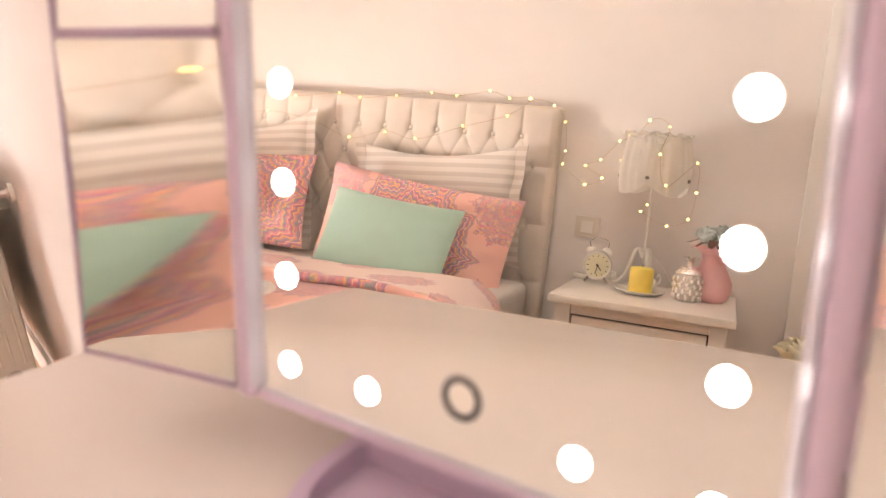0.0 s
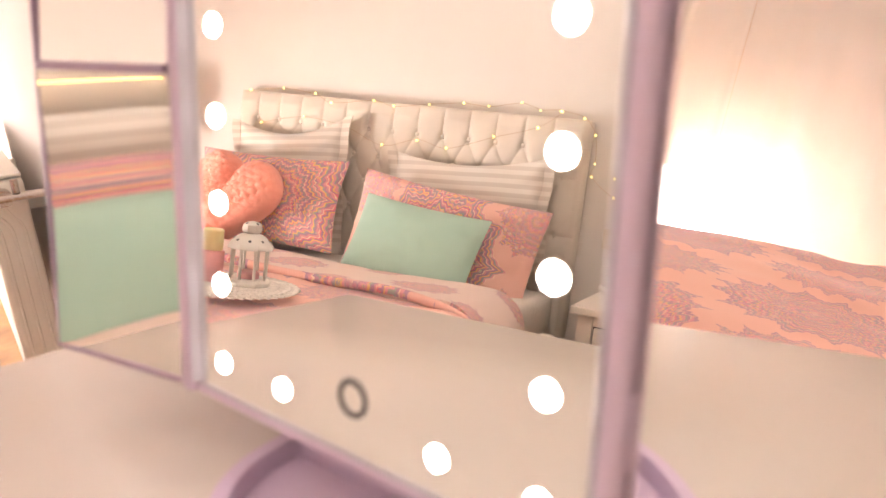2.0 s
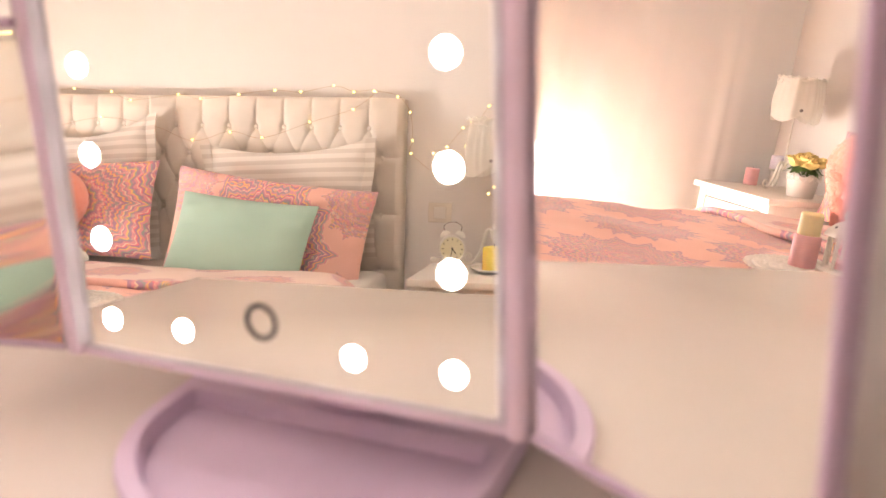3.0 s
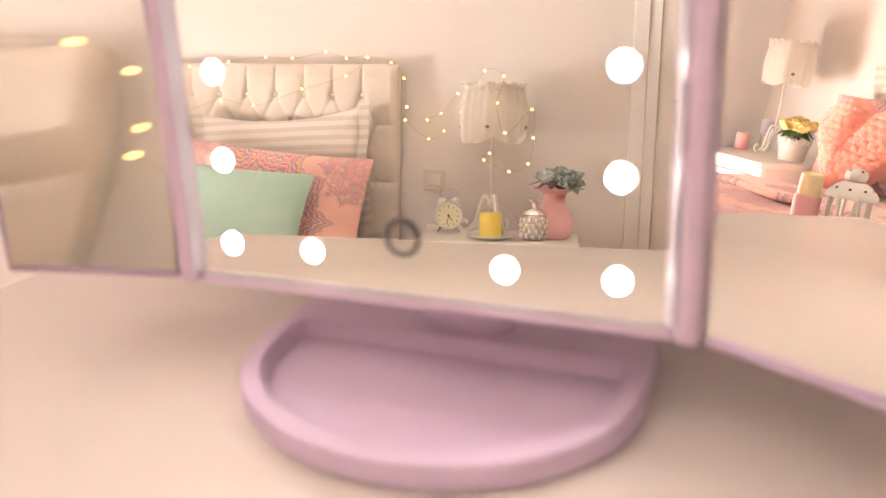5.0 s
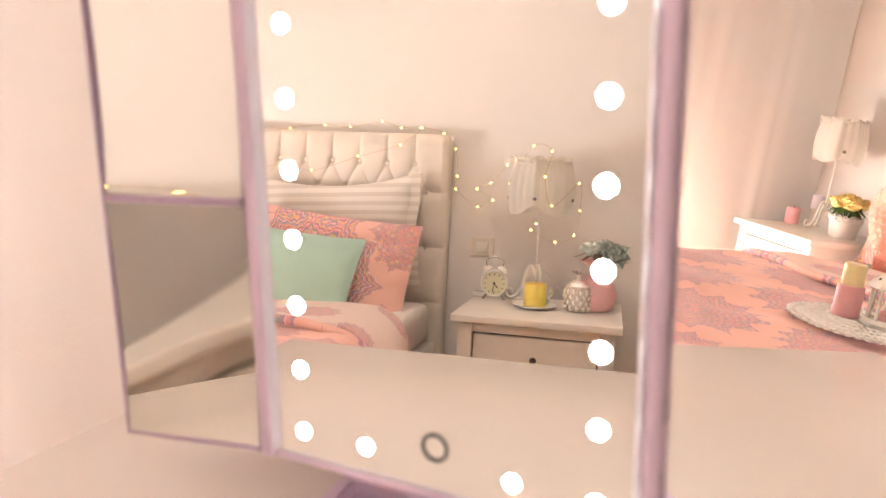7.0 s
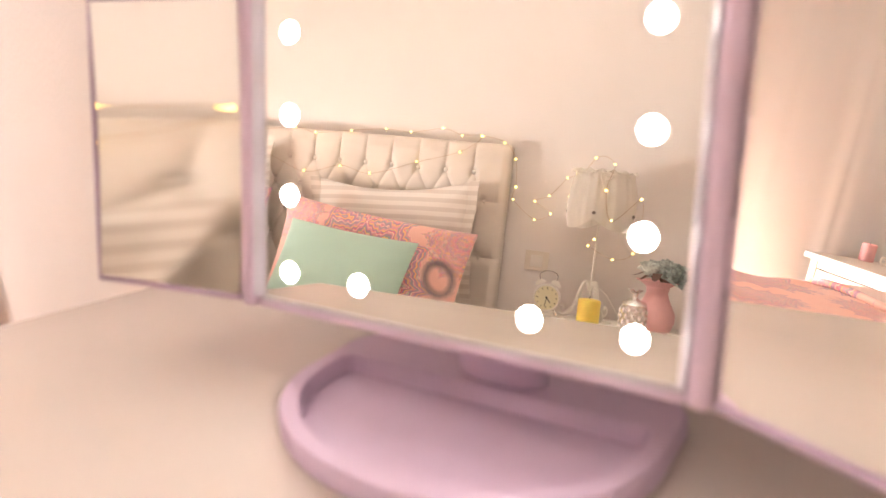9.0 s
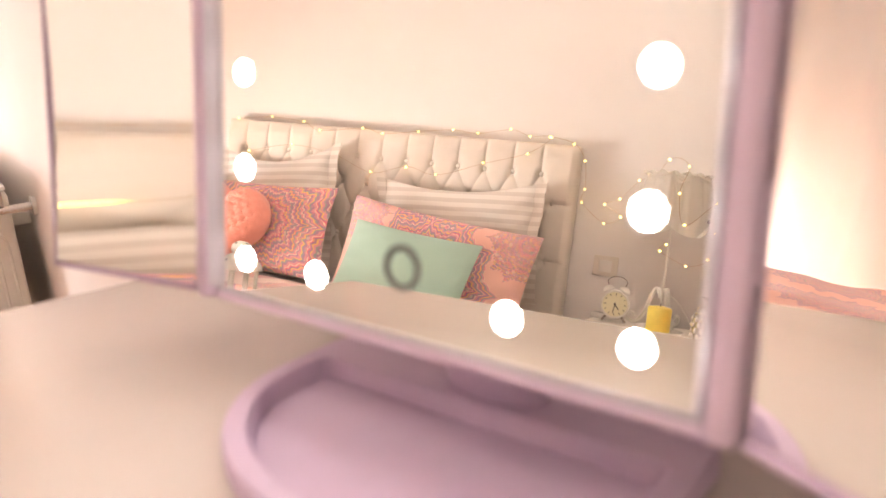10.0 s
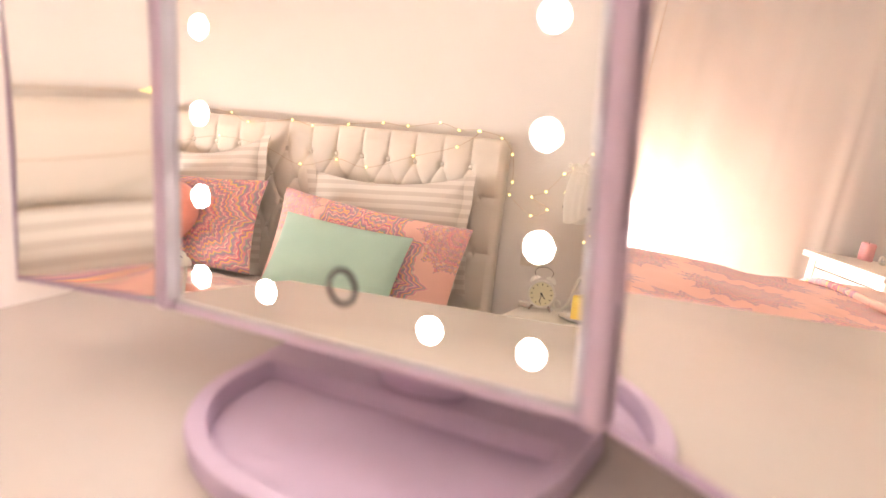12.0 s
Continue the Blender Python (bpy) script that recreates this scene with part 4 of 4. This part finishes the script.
ob = part("case", facing(lathe([(0.0, -0.025), (0.046, -0.025), (0.051, -0.020), (0.052, 0.012), (0.050, 0.018), (0.046, 0.018), (0.0445, 0.012), (0.0, 0.012)], 40)), WHITE_METAL, clock)
ob.location = (0, 0, 0.066)
case = ob
ob = part("dial", facing(lathe([(0.0, 0.0128), (0.0443, 0.0128), (0.0443, 0.0122)], 40)), DIAL, case, "cream dial")
marks = bmesh.new()
for h in range(12):
    a = math.pi / 6 * h
    b = box(-0.0012, 0.0012, 0.0132, 0.0138, 0.034 if h % 3 else 0.032, 0.040)
    bmesh.ops.rotate(b, verts=b.verts[:], matrix=Matrix.Rotation(a, 3, "Y"))
    me = bpy.data.meshes.new("t")
    b.to_mesh(me)
    b.free()
    marks.from_mesh(me)
    bpy.data.meshes.remove(me)
part("hour_marks", marks, BLACK, case, "dark hour marks", smooth=False)
for length, width, angle in ((0.022, 0.0018, 141), (0.034, 0.0013, 190)):
    b = box(-width, width, 0.0142, 0.0150, -0.006, length)
    bmesh.ops.rotate(b, verts=b.verts[:], matrix=Matrix.Rotation(radians(angle), 3, "Y"))
    part("clock_hand", b, BLACK, case, "black clock hand", smooth=False)
part("hub", facing(lathe([(0.0, 0.0165), (0.003, 0.016), (0.004, 0.0128)], 12)), BLACK, case)
for sx in (-1, 1):
    o = part("bell", lathe([(0.0, 0.017), (0.010, 0.015), (0.018, 0.008), (0.021, 0.0), (0.0, 0.0)], 20), WHITE_METAL, clock)
    o.matrix_basis = pose(sx * 0.028, -0.003, 0.116, 0, sx * 28, 0)
    part("leg", tube([(sx * 0.028, 0, 0.022), (sx * 0.042, 0.004, 0.003)], 0.0045, 8), CHROME, clock)
part("handle", tube(catmull([(-0.030, 0, 0.132), (-0.034, 0, 0.150), (-0.020, 0, 0.163), (0.0, 0, 0.167), (0.020, 0, 0.163), (0.034, 0, 0.150), (0.030, 0, 0.132)], 4), 0.0016, 8), CHROME, clock, "thin grey carrying handle")

charger = thing("cable_plug", pose(-0.455, -2.86, NX, 0, 0, 20), "white plastic plug with a short flex", "plug")
part("body", box(-0.032, 0.032, -0.018, 0.018, 0.0, 0.022, 0.006, 3), PORCELAIN, charger)
part("flex", tube(catmull([(0.03, 0, 0.010), (0.06, 0.01, 0.008), (0.10, -0.02, 0.012), (0.14, -0.06, 0.006)], 5), 0.003, 6), PORCELAIN, charger)

cord = thing("lamp_cord", pose(0, 0, 0), "thin white lamp cord hanging down the wall", "cord")
part("flex", tube(catmull([(-0.205, -2.815, NX + 0.14), (-0.165, -2.86, NX + 0.115), (-0.120, -2.90, NX + 0.05), (-0.095, -2.935, NX + 0.004), (-0.060, -2.945, NX + 0.003)], 6), 0.0022, 6), PORCELAIN, cord)

dish = thing("candle_dish", pose(-0.200, -2.655, NX), "white porcelain saucer under a candle", "dish")
part("saucer", lathe([(0.0, 0.004), (0.055, 0.004), (0.080, 0.012), (0.090, 0.018), (0.092, 0.017), (0.082, 0.009), (0.055, 0.0), (0.0, 0.0)], 40), PORCELAIN, dish)
candle = thing("candle", pose(-0.200, -2.655, NX + 0.0045), "yellow pillar candle on a white saucer", "candle")
part("wax", lathe([(0.0, 0.0), (0.042, 0.0), (0.0435, 0.004), (0.0435, 0.088), (0.040, 0.094), (0.018, 0.098), (0.0, 0.096)], 36), YELLOW_WAX, candle)
part("wick", tube([(0, 0, 0.095), (0.001, 0, 0.108)], 0.0011, 6), BLACK, candle, "burnt wick")

jar = thing("jar", pose(-0.034, -2.66, NX) @ Matrix.Scale(1.06, 4), "silvered faceted jar with a leafy lid", "jar")
bm = lathe([(0.0, 0.0), (0.038, 0.0), (0.044, 0.006), (0.0475, 0.03), (0.0475, 0.075), (0.045, 0.088), (0.044, 0.092), (0.0, 0.092)], 36)
for v in bm.verts:
    if 0.012 < v.co.z < 0.080:
        a = math.atan2(v.co.y, v.co.x)
        k = 1 + 0.06 * (abs(math.sin(5 * a + v.co.z * 90)) - 0.5)
        v.co.x *= k
        v.co.y *= k
part("pot", bm, SILVER_DARK, jar, "silver with crevice shade painted in between the facets")
for r in range(4):
    for i in range(12):
        a = 2 * math.pi * (i + 0.5 * (r % 2)) / 12
        d = bmesh.new()
        bmesh.ops.create_icosphere(d, subdivisions=1, radius=0.0115)
        o = part("facet", d, SILVER, jar, smooth=False)
        o.scale = (0.7, 0.7, 1.1)
        o.location = (0.046 * math.cos(a), 0.046 * math.sin(a), 0.016 + r * 0.0195)
lid = part("lid", lathe([(0.046, 0.0925), (0.047, 0.096), (0.040, 0.108), (0.020, 0.117), (0.010, 0.122), (0.010, 0.132), (0.014, 0.138), (0.0, 0.144)], 28), SILVER, jar)
for i in range(6):
    a = math.pi / 3 * i
    part("leaf", tube([(0.004 * math.cos(a), 0.004 * math.sin(a), 0.136), (0.022 * math.cos(a), 0.022 * math.sin(a), 0.150), (0.030 * math.cos(a), 0.030 * math.sin(a), 0.147)], 0.0045, 6, taper=lambda s: 1.1 - s), SILVER_DARK, lid)


def petal(bm, m, w, h, curl):
    n = 5
    grid = []
    for j in range(n + 1):
        t = j / n
        line = []
        for i in range(n + 1):
            u = -1 + 2 * i / n
            ww = w * math.sin(math.pi * (0.12 + 0.80 * t)) ** 0.7
            x = u * ww * 0.5
            z = h * t * (1 - 0.10 * u * u)
            y = -0.28 * w * u * u + curl * h * (t ** 2) * 0.5 + curl * h * max(0, t - 0.75) * 1.2
            line.append(bm.verts.new(m @ Vector((x, y, z))))
        grid.append(line)
    for j in range(n):
        for i in range(n):
            bm.faces.new((grid[j][i], grid[j][i + 1], grid[j + 1][i + 1], grid[j + 1][i]))


def rose(parent, place, r, material, seed, tilt=(0, 0)):
    rnd = random.Random(seed)
    bm = bmesh.new()
    for k in range(20):
        s = k / 19
        a = 137.5 * k + rnd.uniform(-10, 10)
        m = pose(0, 0, 0, 0, 0, a) @ pose(0, r * (0.05 + 0.30 * s), -r * 0.35 * s + r * 0.1, -4 - 46 * s + rnd.uniform(-6, 6), rnd.uniform(-8, 8), 0)
        petal(bm, m, r * (0.80 + 0.75 * s), r * (1.15 + 0.10 * s), 0.02 + 0.28 * s)
    o = part("rose", bm, material, parent)
    o.matrix_basis = pose(*place, tilt[0], tilt[1], rnd.uniform(0, 360))
    return o


def leaf(parent, place, length, width, angle, lift, material):
    bm = bmesh.new()
    n = 8
    rows = []
    for j in range(n + 1):
        t = j / n
        w = width * math.sin(math.pi * min(1, t * 0.97 + 0.03)) ** 0.8 * 0.5
        z = lift * t - 0.35 * lift * t * t + 0.02 * math.sin(5 * t)
        rows.append([bm.verts.new((length * t, -w, z + 0.15 * w)), bm.verts.new((length * t, 0, z)), bm.verts.new((length * t, w, z + 0.15 * w))])
    for a, b in zip(rows, rows[1:]):
        bm.faces.new((a[0], a[1], b[1], b[0]))
        bm.faces.new((a[1], a[2], b[2], b[1]))
    o = part("leaf", bm, material, parent)
    o.matrix_basis = pose(*place, 0, 0, angle)
    return o


vase = thing("vase", pose(0.042, -2.73, NX) @ Matrix.Diagonal((1.12, 1.12, 1.0, 1)), "matt pink vase with a flared rim", "vase")
part("body", lathe([(0.0, 0.0), (0.045, 0.0), (0.058, 0.012), (0.068, 0.045), (0.067, 0.075), (0.054, 0.106), (0.041, 0.134), (0.036, 0.155), (0.040, 0.176), (0.058, 0.190), (0.075, 0.197), (0.076, 0.200), (0.070, 0.199), (0.052, 0.190), (0.034, 0.172), (0.032, 0.155), (0.034, 0.12), (0.0, 0.10)], 44), PINK_CERAMIC, vase)
bouquet = thing("silk_roses", pose(0.052, -2.73, NX + 0.16), "grey-blue silk roses with dry brown leaves in a vase", "flowers")
for i, (x, y, z, r, tx, ty) in enumerate(((-0.040, 0.010, 0.060, 0.048, -14, -16), (0.042, 0.024, 0.052, 0.050, -34, 22), (0.008, -0.03, 0.072, 0.044, 10, 5), (0.070, -0.025, 0.06, 0.038, 12, 30))):
    rose(bouquet, (x, y, z), r, BLUE_ROSE, 20 + i, (tx, ty))
    part("stalk", tube([(0, 0, -0.05), (x * 0.5, y * 0.5, 0.03), (x, y, z)], 0.003, 6), BROWN_LEAF, bouquet)
for ang, ln, lf in ((178, 0.12, 0.055), (160, 0.10, 0.03), (-12, 0.11, 0.030), (8, 0.10, 0.035), (70, 0.08, 0.03), (110, 0.085, 0.04), (-60, 0.08, 0.03)):
    leaf(bouquet, (0, 0, 0.035), ln, 0.040, ang, lf, BROWN_LEAF)

switch = thing("light_switch", pose(-0.482, YS, 0.670), "square ivory light switch on the wall", "light switch")
part("plate", box(-0.052, 0.052, 0.0, 0.008, -0.043, 0.043, 0.003, 3), SWITCH, switch)
part("surround", box(-0.030, 0.030, 0.0082, 0.0105, -0.029, 0.029, 0.002, 2), SWITCH, switch)
part("rocker", box(-0.026, 0.026, 0.0107, 0.0135, -0.025, 0.025, 0.002, 2), WHITE, switch)

floor_vase = thing("floor_vase", pose(0.345, -2.30, 0.0), "tall white vase on the floor by the door", "vase")
part("body", lathe([(0.0, 0.0), (0.07, 0.0), (0.095, 0.05), (0.085, 0.17), (0.055, 0.26), (0.065, 0.29), (0.058, 0.29), (0.048, 0.26), (0.0, 0.20)], 36), PORCELAIN, floor_vase)
cream = thing("cream_roses", pose(0.345, -2.30, 0.26), "cream silk roses with dark leaves in a tall vase", "flowers")
for i, (x, y, z) in enumerate(((-0.03, 0.02, 0.12), (0.045, 0.0, 0.14), (0.0, -0.05, 0.13))):
    rose(cream, (x, y, z), 0.055, CREAM_ROSE, 40 + i, (10 - 15 * i, 8))
    part("stalk", tube([(0, 0, -0.05), (x, y, z)], 0.003, 6), GREEN_LEAF, cream)
for ang in (10, 120, 200, 300):
    leaf(cream, (0, 0, 0.05), 0.09, 0.03, ang, 0.01, GREEN_LEAF)

# ---- things on the nightstand by the curtain ----
LX = LNZ + 0.0005
pot = thing("flower_pot", pose(-2.70, -2.745, LX), "white metal pot with a lace-cut rim", "pot")
part("body", lathe([(0.0, 0.0), (0.060, 0.0), (0.062, 0.004), (0.076, 0.105), (0.074, 0.105), (0.060, 0.006), (0.0, 0.006)], 40), WHITE_METAL, pot)
for i in range(16):
    a = 2 * math.pi * i / 16
    loop = [(0.0785 * math.cos(a + 0.17 * math.cos(q)), 0.0785 * math.sin(a + 0.17 * math.cos(q)), 0.098 + 0.015 * math.sin(q)) for q in [2 * math.pi * j / 12 for j in range(13)]]
    part("lace_loop", tube(loop, 0.0028, 5), WHITE_METAL, pot)
yellow = thing("yellow_roses", pose(-2.70, -2.745, LX + 0.09), "yellow silk roses with dark green leaves in a white pot", "flowers")
part("soil", lathe([(0.0, 0.0), (0.066, 0.0), (0.066, 0.004), (0.0, 0.012)], 24), GREEN_LEAF, yellow)
for i in range(9):
    a = 2.4 * i
    rr = 0.030 * math.sqrt(i) * 0.95
    rose(yellow, (rr * math.cos(a), rr * math.sin(a), 0.085 - rr * 0.25), 0.040, YELLOW_ROSE, 60 + i, (-rr * 300 * math.sin(a), rr * 300 * math.cos(a)))
    part("stalk", tube([(0, 0, 0.0), (rr * math.cos(a), rr * math.sin(a), 0.085 - rr * 0.25)], 0.003, 5), GREEN_LEAF, yellow)
for i in range(16):
    leaf(yellow, (0, 0, 0.03 + 0.004 * (i % 4)), 0.10, 0.035, i * 22.5, 0.012 + 0.012 * (i % 3), GREEN_LEAF)
pink = thing("candle", pose(-3.06, -2.74, LX), "pink pillar candle near the curtain", "candle")
part("wax", lathe([(0.0, 0.0), (0.035, 0.0), (0.036, 0.004), (0.036, 0.085), (0.032, 0.090), (0.0, 0.087)], 30), PINK_WAX, pink)
part("wick", tube([(0, 0, 0.086), (0.001, 0, 0.098)], 0.0011, 6), BLACK, pink)
white = thing("candle", pose(-3.05, -2.88, LX), "pale lilac candle on a white stand", "candle")
part("stand", lathe([(0.0, 0.0), (0.035, 0.0), (0.030, 0.008), (0.008, 0.016), (0.008, 0.080), (0.030, 0.090), (0.036, 0.096), (0.0, 0.096)], 28), WHITE_METAL, white)
part("wax", lathe([(0.0, 0.0965), (0.033, 0.0965), (0.034, 0.10), (0.034, 0.165), (0.030, 0.169), (0.0, 0.166)], 28), mat("pale_lilac_wax", (0.70, 0.62, 0.70), 0.5, subsurface=0.2), white)

# ---- things on the bed ----
BZ = 0.488
doily = bmesh.new()


def lace_line(radius, swing, waves, thick, n=160):
    pts = [((radius + swing * math.sin(waves * q)) * math.cos(q), (radius + swing * math.sin(waves * q)) * math.sin(q), 0.003) for q in [2 * math.pi * i / n for i in range(n + 1)]]
    tube(pts, thick, 5, bm=doily)


for radius in (0.022, 0.060, 0.098, 0.136, 0.170):
    lace_line(radius, 0.0, 1, 0.0042, 64)
for radius, waves in ((0.041, 10), (0.079, 16), (0.117, 22), (0.153, 28), (0.180, 24)):
    lace_line(radius, 0.017, waves, 0.0030)
    lace_line(radius, -0.017, waves, 0.0030)
ob = part("doily", doily, LACE)
ob.location = (-1.25, -1.48, BZ - 0.002)
tagged(ob, "round white lace doily spread on the duvet", "doily")

lantern = thing("lantern", pose(-1.22, -1.52, BZ + 0.003, 0, 0, 12) @ Matrix.Diagonal((0.90, 0.90, 0.97, 1)), "white metal candle lantern with a domed roof", "lantern")


def hexring(r, z, n=8):
    return [(r * math.cos(2 * math.pi * (i + 0.5) / n), r * math.sin(2 * math.pi * (i + 0.5) / n), z) for i in range(n)]


def hex_lathe(profile, n=8):
    bm = bmesh.new()
    rows = [[bm.verts.new(p) for p in hexring(r, z, n)] for r, z in profile]
    for a, b in zip(rows, rows[1:]):
        for i in range(n):
            bm.faces.new((a[i], a[(i + 1) % n], b[(i + 1) % n], b[i]))
    bm.faces.new(rows[0][::-1])
    bm.faces.new(rows[-1])
    bmesh.ops.recalc_face_normals(bm, faces=bm.faces[:])
    return bm


part("base", hex_lathe([(0.070, 0.0), (0.074, 0.004), (0.074, 0.012), (0.062, 0.018), (0.060, 0.020)]), WHITE_METAL, lantern)
for i in range(8):
    a = 2 * math.pi * (i + 0.5) / 8
    part("post", box(-0.004, 0.004, -0.004, 0.004, 0.0185, 0.108, 0.001), WHITE_METAL, lantern).matrix_basis = pose(0.057 * math.cos(a), 0.057 * math.sin(a), 0, 0, 0, math.degrees(a))
roof = part("roof", hex_lathe([(0.060, 0.106), (0.074, 0.108), (0.074, 0.114), (0.066, 0.126), (0.048, 0.142), (0.032, 0.150), (0.026, 0.152)]), WHITE_METAL, lantern)
part("cap", hex_lathe([(0.022, 0.1522), (0.030, 0.156), (0.033, 0.166), (0.030, 0.178), (0.016, 0.186), (0.006, 0.188)]), WHITE_METAL, roof)
# no real openings: black discs paint the shade inside the air holes
for i in range(8):
    a = 2 * math.pi * i / 8
    o = part("painted_air_hole", lathe([(0.0, 0.0015), (0.004, 0.001), (0.0045, 0.0)], 10), BLACK, roof, "round black disc painted as a dark air hole")
    o.matrix_basis = pose(0.0535 * math.cos(a), 0.0535 * math.sin(a), 0.1335, 0, 42, math.degrees(a))
    if i % 2 == 0:
        o = part("painted_air_hole", lathe([(0.0, 0.0015), (0.0035, 0.001), (0.004, 0.0)], 10), BLACK, roof, "round black disc painted as a dark air hole")
        o.matrix_basis = pose(0.0225 * math.cos(a), 0.0225 * math.sin(a), 0.1818, 0, 30, math.degrees(a))
tea = thing("tealight", pose(-1.22, -1.52, BZ + 0.0215), "pink wax tealight inside the lantern", "candle")
part("wax", lathe([(0.0, 0.0), (0.030, 0.0), (0.031, 0.003), (0.031, 0.018), (0.028, 0.021), (0.0, 0.019)], 24), PINK_WAX, tea)
pink2 = thing("candle", pose(-1.318, -1.475, BZ + 0.003) @ Matrix.Diagonal((0.84, 0.84, 0.96, 1)), "stacked pink and cream pillar candles on the bed", "candle")
part("lower_wax", lathe([(0.0, 0.0), (0.041, 0.0), (0.042, 0.004), (0.042, 0.088), (0.039, 0.092), (0.0, 0.092)], 32), PINK_WAX, pink2, "pink wax")
part("upper_wax", lathe([(0.0, 0.0925), (0.034, 0.0925), (0.035, 0.096), (0.035, 0.150), (0.031, 0.155), (0.0, 0.152)], 32), CREAM_WAX, pink2, "cream wax")

# ---- fairy lights ----
lights = thing("string_lights", pose(0, 0, 0), "copper wire fairy lights draped over headboard and lamp", "string lights")
run_a = [(-2.40, 1.160), (-2.20, 1.180), (-2.01, 1.166), (-1.90, 1.130), (-1.68, 1.160), (-1.56, 1.140), (-1.39, 1.166), (-1.22, 1.184), (-1.10, 1.178), (-0.95, 1.205), (-0.86, 1.184), (-0.765, 1.186), (-0.855, 1.108), (-1.05, 1.046), (-1.27, 0.975), (-1.42, 1.000), (-1.60, 0.955), (-1.80, 1.02), (-2.05, 1.05), (-2.3, 1.00)]
run_b = [(-0.765, 1.186), (-0.66, 1.165), (-0.602, 1.095), (-0.588, 0.982), (-0.594, 0.926), (-0.508, 0.850), (-0.435, 0.885), (-0.514, 0.928), (-0.450, 0.957), (-0.375, 1.034), (-0.318, 1.051)]
run_c = [(-0.318, 1.051), (-0.345, 0.957), (-0.242, 1.108), (-0.168, 1.090), (-0.189, 0.990), (-0.157, 0.872), (-0.060, 0.966), (-0.052, 0.857), (-0.072, 0.753), (-0.148, 0.722), (-0.253, 0.768), (-0.231, 0.796)]


def depth_a(x, z):
    return -2.935 if z > 1.15 else -2.912


def depth_b(x, z):
    return -2.915 if x < -0.62 else -2.90 if x < -0.57 else -2.985 + 0.55 * max(0.0, x + 0.50)


def depth_c(x, z):
    d = 0.135 ** 2 - (x + 0.19) ** 2
    return -2.815 + (math.sqrt(d) if d > 0 else 0.0) + 0.004 if z > 0.84 else -2.86


bead = None
rnd = random.Random(11)
for run, depth in ((run_a, depth_a), (run_b, depth_b), (run_c, depth_c)):
    pts = [(x, depth(x, z), z) for x, z in run]
    line = catmull(pts, 8)
    part("wire", tube(line, 0.0008, 5), WIRE, lights)
    marks_ = [line[i] for i in range(0, len(line), 8)]
    for p in marks_:
        if bead is None:
            b = bmesh.new()
            bmesh.ops.create_icosphere(b, subdivisions=2, radius=0.0050)
            bead = part("led_bead", b, FAIRY, lights, "glowing warm bead")
            o = bead
        else:
            o = new("led_bead", bead.data)
            o.parent = lights
        o.location = p + Vector((0, 0.004, rnd.uniform(-0.004, 0.004)))

# ---- radiator ----
rad = thing("radiator", pose(-1.70, 0, 0), "cream enamel column radiator on the wall", "radiator")
sec = None
for k in range(11):
    x1 = -k * 0.083
    if sec is None:
        bm = box(-0.079, 0.0, -0.038, 0.052, 0.10, 0.60, 0.014, 3)
        sec = part("section", bm, RADIATOR, rad)
        for y in (-0.016, 0.008, 0.032):
            line = catmull([(0.0005, y, 0.165), (0.0005, y, 0.30), (0.0005, y, 0.455), (0.0005, y - 0.004, 0.495), (0.0005, y - 0.020, 0.520), (0.0005, y - 0.030, 0.532 + 0.4 * y)], 6)
            part("ridge", tube(line, 0.0032, 8), RADIATOR, sec)
    else:
        o = new("section", sec.data)
        o.parent = rad
        o.location = (x1, 0, 0)
part("top_grille", box(-0.90, -0.002, -0.036, 0.050, 0.603, 0.612, 0.003), RADIATOR, rad)
valve = part("valve", tube([(0.030, -0.050, 0.565), (0.030, 0.098, 0.565)], 0.009, 14), CHROME, rad, "worn chrome valve pipe")
part("union", tube([(0.0, 0.004, 0.565), (0.034, 0.004, 0.565)], 0.019, 14), CHROME, valve)
part("knob", tube([(0.030, -0.085, 0.565), (0.030, -0.048, 0.565)], 0.020, 16), PORCELAIN, valve)
part("air_vent", tube([(0.030, 0.030, 0.575), (0.030, 0.030, 0.605)], 0.008, 10), CHROME, valve)
part("flange", tube([(0.030, 0.090, 0.565), (0.030, 0.0985, 0.565)], 0.021, 18), PORCELAIN, valve)
plug = part("drain_plug", tube([(0.0, 0.004, 0.135), (0.030, 0.004, 0.135)], 0.019, 14), CHROME, rad, "chrome drain plug")
part("pipe", tube([(0.022, 0.004, 0.120), (0.022, 0.004, 0.0)], 0.010, 10), WHITE_METAL, rad)
for x in (-0.15, -0.75):
    part("bracket", box(x, x + 0.03, 0.0525, 0.099, 0.50, 0.53, 0.003), RADIATOR, rad)

# ---- floor boards ----
rnd = random.Random(5)
boards = {}
for r in range(17):
    y0 = YS + 0.002 + r * 0.183
    y1 = min(y0 + 0.181, YN - 0.002)
    x = XW + 0.002 - rnd.choice((0.0, 0.35, 0.7, 1.05))
    while x < XE:
        a, b = max(x, XW + 0.002), min(x + 1.398, XE - 0.002)
        if b - a > 0.05:
            bm = box(a, b, y0, y1, -0.0118, 0.0, 0.0012, 1)
            part("board", bm, OAK, floor, smooth=False)
        x += 1.40
